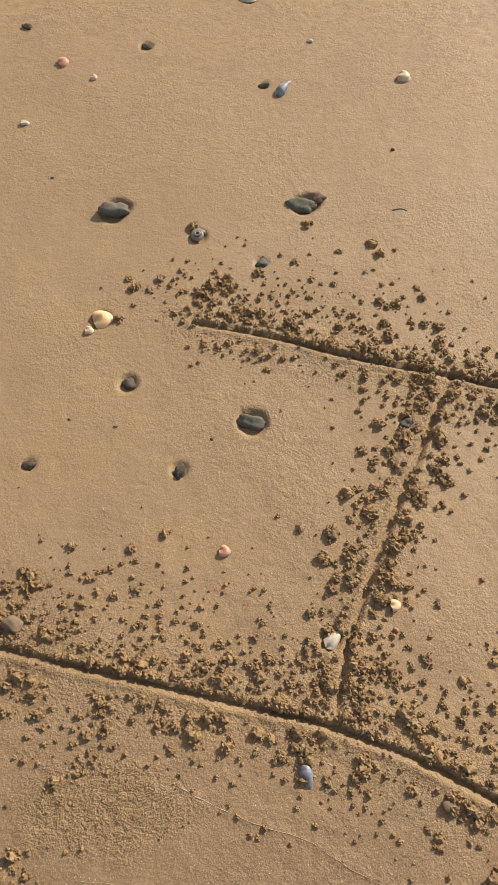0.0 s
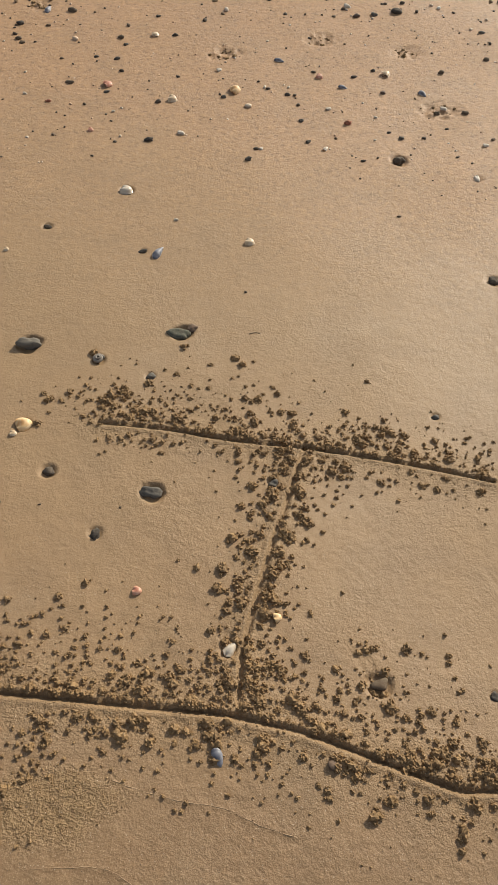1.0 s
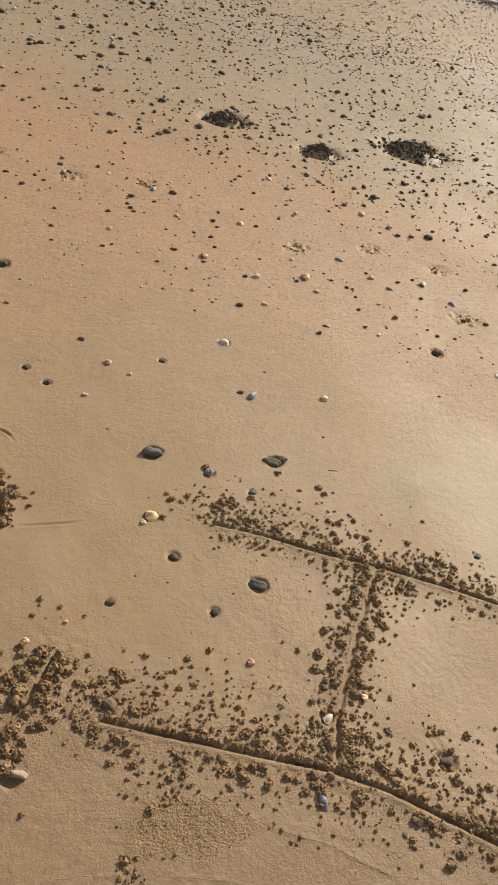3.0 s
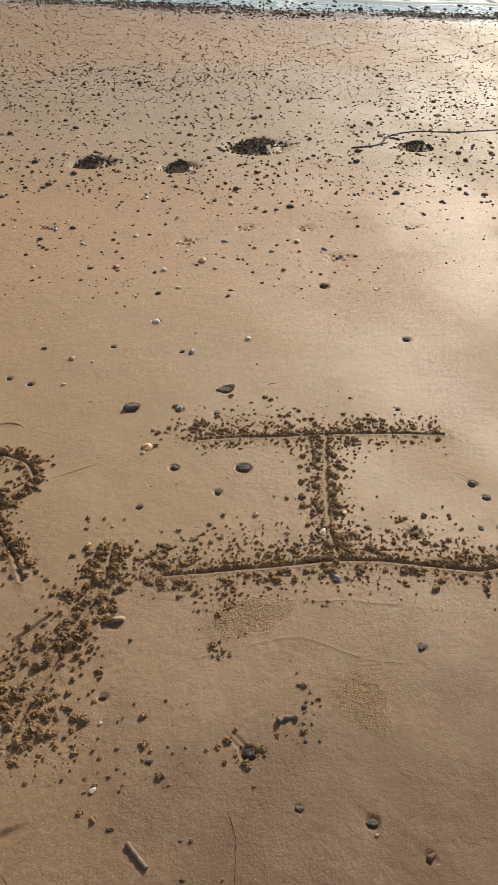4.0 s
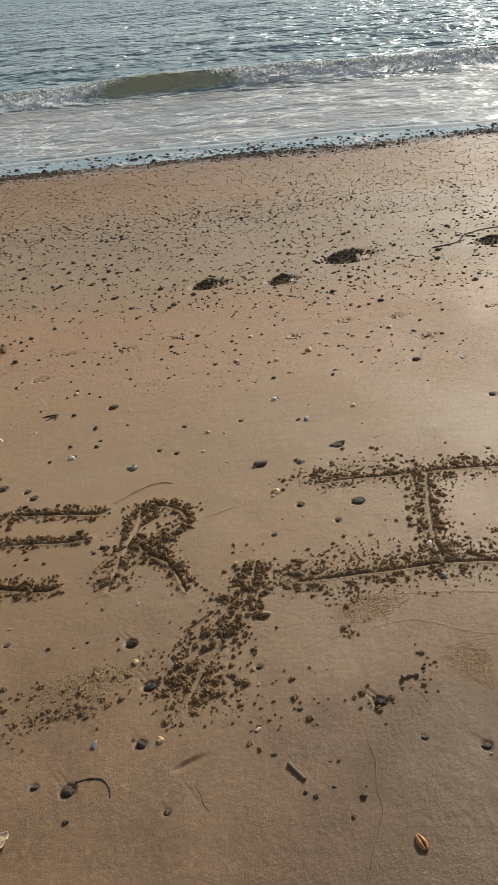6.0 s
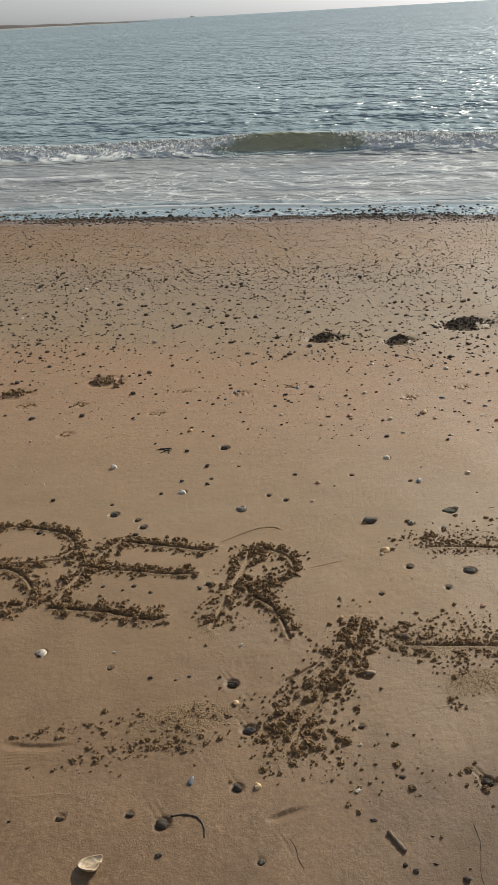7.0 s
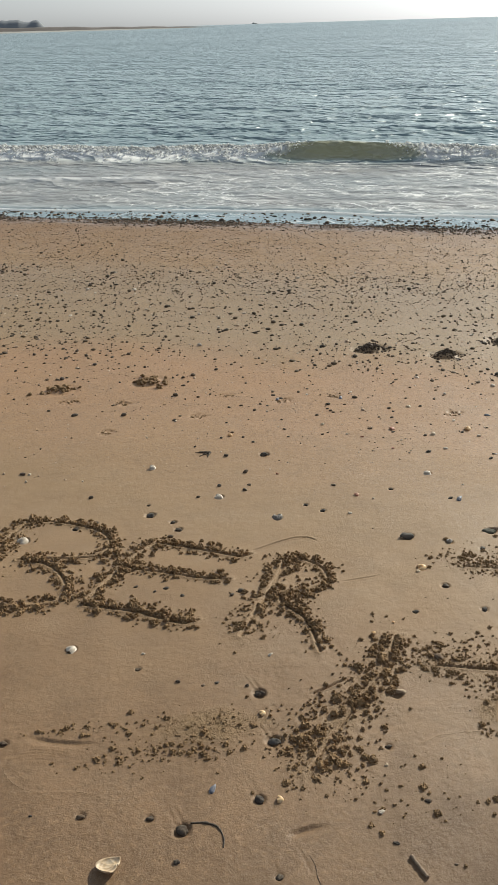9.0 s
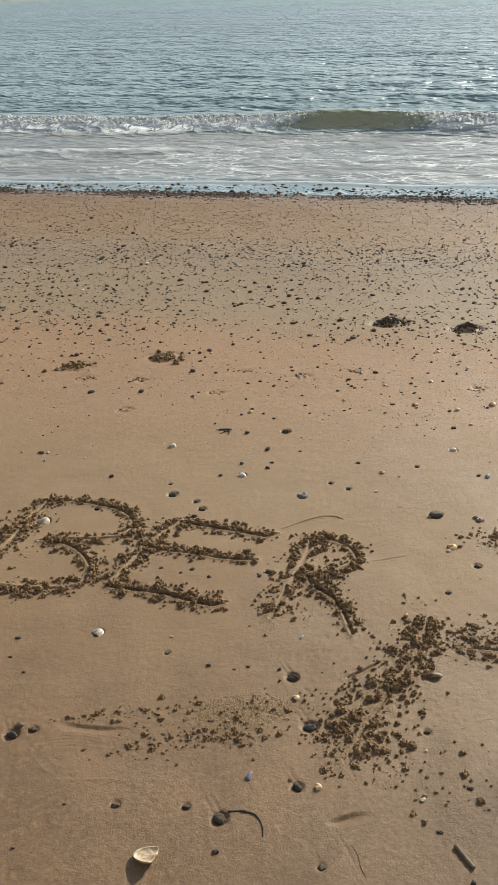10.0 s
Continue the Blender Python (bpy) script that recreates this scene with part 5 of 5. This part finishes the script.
dark_stone = part("pebble", pebble_bm(0.027, 33.0, 0.62, 0.5), DARK_STONE)
lay(dark_stone, -0.115, 0.441, 70, 0.002, 4, 6)
tagged(dark_stone, "dark angular pebble in a pale scoured hollow", "pebble", "pebbles on the sand")
cockle = part("cockle_shell", valve_bm(0.039, 0.042, 0.013, 26, 0.030, 0.1, 0.05, 12, 104), GREY_SHELL)
lay(cockle, -0.696, 1.113, -80, 0.001)
tagged(cockle, "grey cockle shell with strong ribs half sunk in sand", "shell", "shells on the sand")

# the large oyster shell, cupped and propped on edge
oyster = part("oyster_shell", valve_bm(0.052, 0.046, 0.0104, 5, 0.02, 0.0, 0.07, 14, 60), TAN_SHELL)
lay(oyster, -1.238, -0.378, 160, 0.016, 198, 14)
tagged(oyster, "large white oyster shell propped up on the sand", "shell", "shells on the sand")

# a small whorled snail shell in its hollow
bm = bmesh.new()
ring_ = []
for i in range(64):
    s = i / 63
    a, r, w = s * 4.6 * math.pi, 0.0095 * (1 - 0.80 * s), 0.0048 * (1 - 0.72 * s)
    c = Vector((r * math.cos(a), r * math.sin(a), 0.004 + 0.009 * s))
    ring_.append([bm.verts.new(c + Vector((w * math.cos(b) * math.cos(a), w * math.cos(b) * math.sin(a), w * math.sin(b)))) for b in [2 * math.pi * j / 12 for j in range(12)]])
for r0, r1 in zip(ring_[:-1], ring_[1:]):
    for j in range(12):
        bm.faces.new((r0[j], r1[j], r1[(j + 1) % 12], r0[(j + 1) % 12]))
bm.faces.new(ring_[0])
bm.faces.new(ring_[-1][::-1])
bmesh.ops.recalc_face_normals(bm, faces=bm.faces)
snail = lay(part("snail_shell", set_smooth(bm), GREY_SHELL), -0.096, 0.854, 20, 0.001)
tagged(snail, "small whorled grey snail shell in a hollow", "shell", "shells on the sand")


# ---- twigs, weed and driftwood ----
def rod(name, points, r0, r1, mat, label, category, rough=0.15, above=0.6):
    """A bent, tapering, slightly knobbly rod that lies on the sand."""
    c = curve_through(points, 0.004)
    bm = bmesh.new()
    rings = []
    base = Vector((*c[len(c) // 2], float(ground(*c[len(c) // 2]))))
    for i, p in enumerate(c):
        t = i / (len(c) - 1)
        d = c[min(i + 1, len(c) - 1)] - c[max(i - 1, 0)]
        side = Vector((-d[1], d[0], 0)).normalized()
        r = (r0 + (r1 - r0) * t) * (1 + rough * (2 * noise.noise(Vector((p[0] * 90, p[1] * 90, 2.0)))))
        z = float(ground(p[0], p[1])) + r * above
        ring = [bm.verts.new(Vector((p[0], p[1], z)) - base + r * (side * math.cos(a) + Vector((0, 0, math.sin(a))))) for a in [2 * math.pi * j / 8 for j in range(8)]]
        rings.append(ring)
    for q, s in zip(rings[:-1], rings[1:]):
        for j in range(8):
            bm.faces.new((q[j], s[j], s[(j + 1) % 8], q[(j + 1) % 8]))
    bm.faces.new(rings[0])
    bm.faces.new(rings[-1][::-1])
    bmesh.ops.recalc_face_normals(bm, faces=bm.faces)
    ob = part(name, set_smooth(bm), mat)
    ob.location = base
    return tagged(ob, label, category) if label else ob


rod("stick", [(-0.588, -0.409), (-0.578, -0.436), (-0.567, -0.463)], 0.0054, 0.0048, DRIFTWOOD, "short brown stick of driftwood on the sand", "stick", 0.25)
rod("driftwood_chip", [(-0.236, -0.274), (-0.215, -0.272), (-0.194, -0.279)], 0.0068, 0.0055, DRIFTWOOD, "dark chip of driftwood lying on the sand", "driftwood", 0.35)
rod("dark_strand", [(-1.060, -0.280), (-1.030, -0.281), (-1.000, -0.295), (-0.988, -0.325), (-0.990, -0.350)], 0.0028, 0.0016, WEED, "thin dark strand of dried weed", "weed", 0.3, 0.3)
# added thin rod that traces a fine dark line in the sand
rod("dark_strand", [(-0.398, -0.425), (-0.402, -0.470), (-0.418, -0.510), (-0.432, -0.545), (-0.440, -0.590), (-0.469, -0.633), (-0.500, -0.672), (-0.521, -0.706)], 0.0009, 0.0006, WEED, "long crooked dark thread half sunk in sand", "weed", 0.5, 0.2)
rod("twig", [(0.225, 0.898), (0.240, 0.901), (0.250, 0.896)], 0.0011, 0.0006, DRIFTWOOD, "tiny dry twig on the sand", "twig", 0.3)
fork = new("twig")
fork.location = (-0.935, 1.742, float(ground(-0.935, 1.742)))
for tip in ((-1.003, 1.752), (-0.985, 1.712), (-0.948, 1.700)):
    prong = rod("prong", [(-0.935, 1.742), (0.5 * (-0.935 + tip[0]), 0.5 * (1.742 + tip[1]) + 0.004), tip], 0.0058, 0.0018, WEED, "", "", 0.3, 0.8)
    prong.parent = fork
    prong.location = prong.location - fork.location
tagged(fork, "dark three-pronged twig lying on the sand", "twig")
rod("twig", [(-0.805, -0.385), (-0.797, -0.410), (-0.796, -0.440), (-0.790, -0.462)], 0.0007, 0.0005, WEED, "thin crooked twig on the sand", "twig", 0.4)
rod("dark_strand", [(1.62, 3.02), (1.80, 3.03), (1.95, 3.16), (2.15, 3.20), (2.40, 3.12), (2.70, 3.10)], 0.006, 0.004, WEED, "long thin strand of dark weed", "weed", 0.3, 0.3)

# ---- threads of pale sand where the last waves stopped ----
for line in SWASH_LINES:
    c = curve_through(line, 0.006)
    wander = np.array([(noise.noise(Vector((x * 60, y * 60, 1.0))), noise.noise(Vector((x * 60, y * 60, 7.0)))) for x, y in c]) * 0.0022
    thread = rod("swash_thread", [tuple(q) for q in c + wander], 0.00045, 0.0004, PALE_SAND, "thin pale thread of sand where a wave stopped", "swash line", 0.7, 0.0)
    tagged(thread, group="swash lines")

# ---- heaps of turned-up sand ----
for x0, y0, wide in HEAPS:
    clods = Heap()
    for k in range(int((480 if x0 > 0 else 75) * (wide / 0.17) ** 1.5)):
        a, r = rng.uniform(0, 6.28), abs(rng.normal(0, 0.30)) * wide
        x, y = x0 + r * math.cos(a) * 1.15, y0 + r * math.sin(a) * 0.8
        crumb(clods, x, y, min(0.015, (0.0038 if x0 > 0 else 0.0085) * rng.lognormal(0, 0.5)), int(rng.integers(2, 5)))
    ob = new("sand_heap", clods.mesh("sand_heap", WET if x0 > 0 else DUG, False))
    tagged(ob, "heap of dark wet sand turned up on the beach", "sand heap", "dug heaps", "stuff")
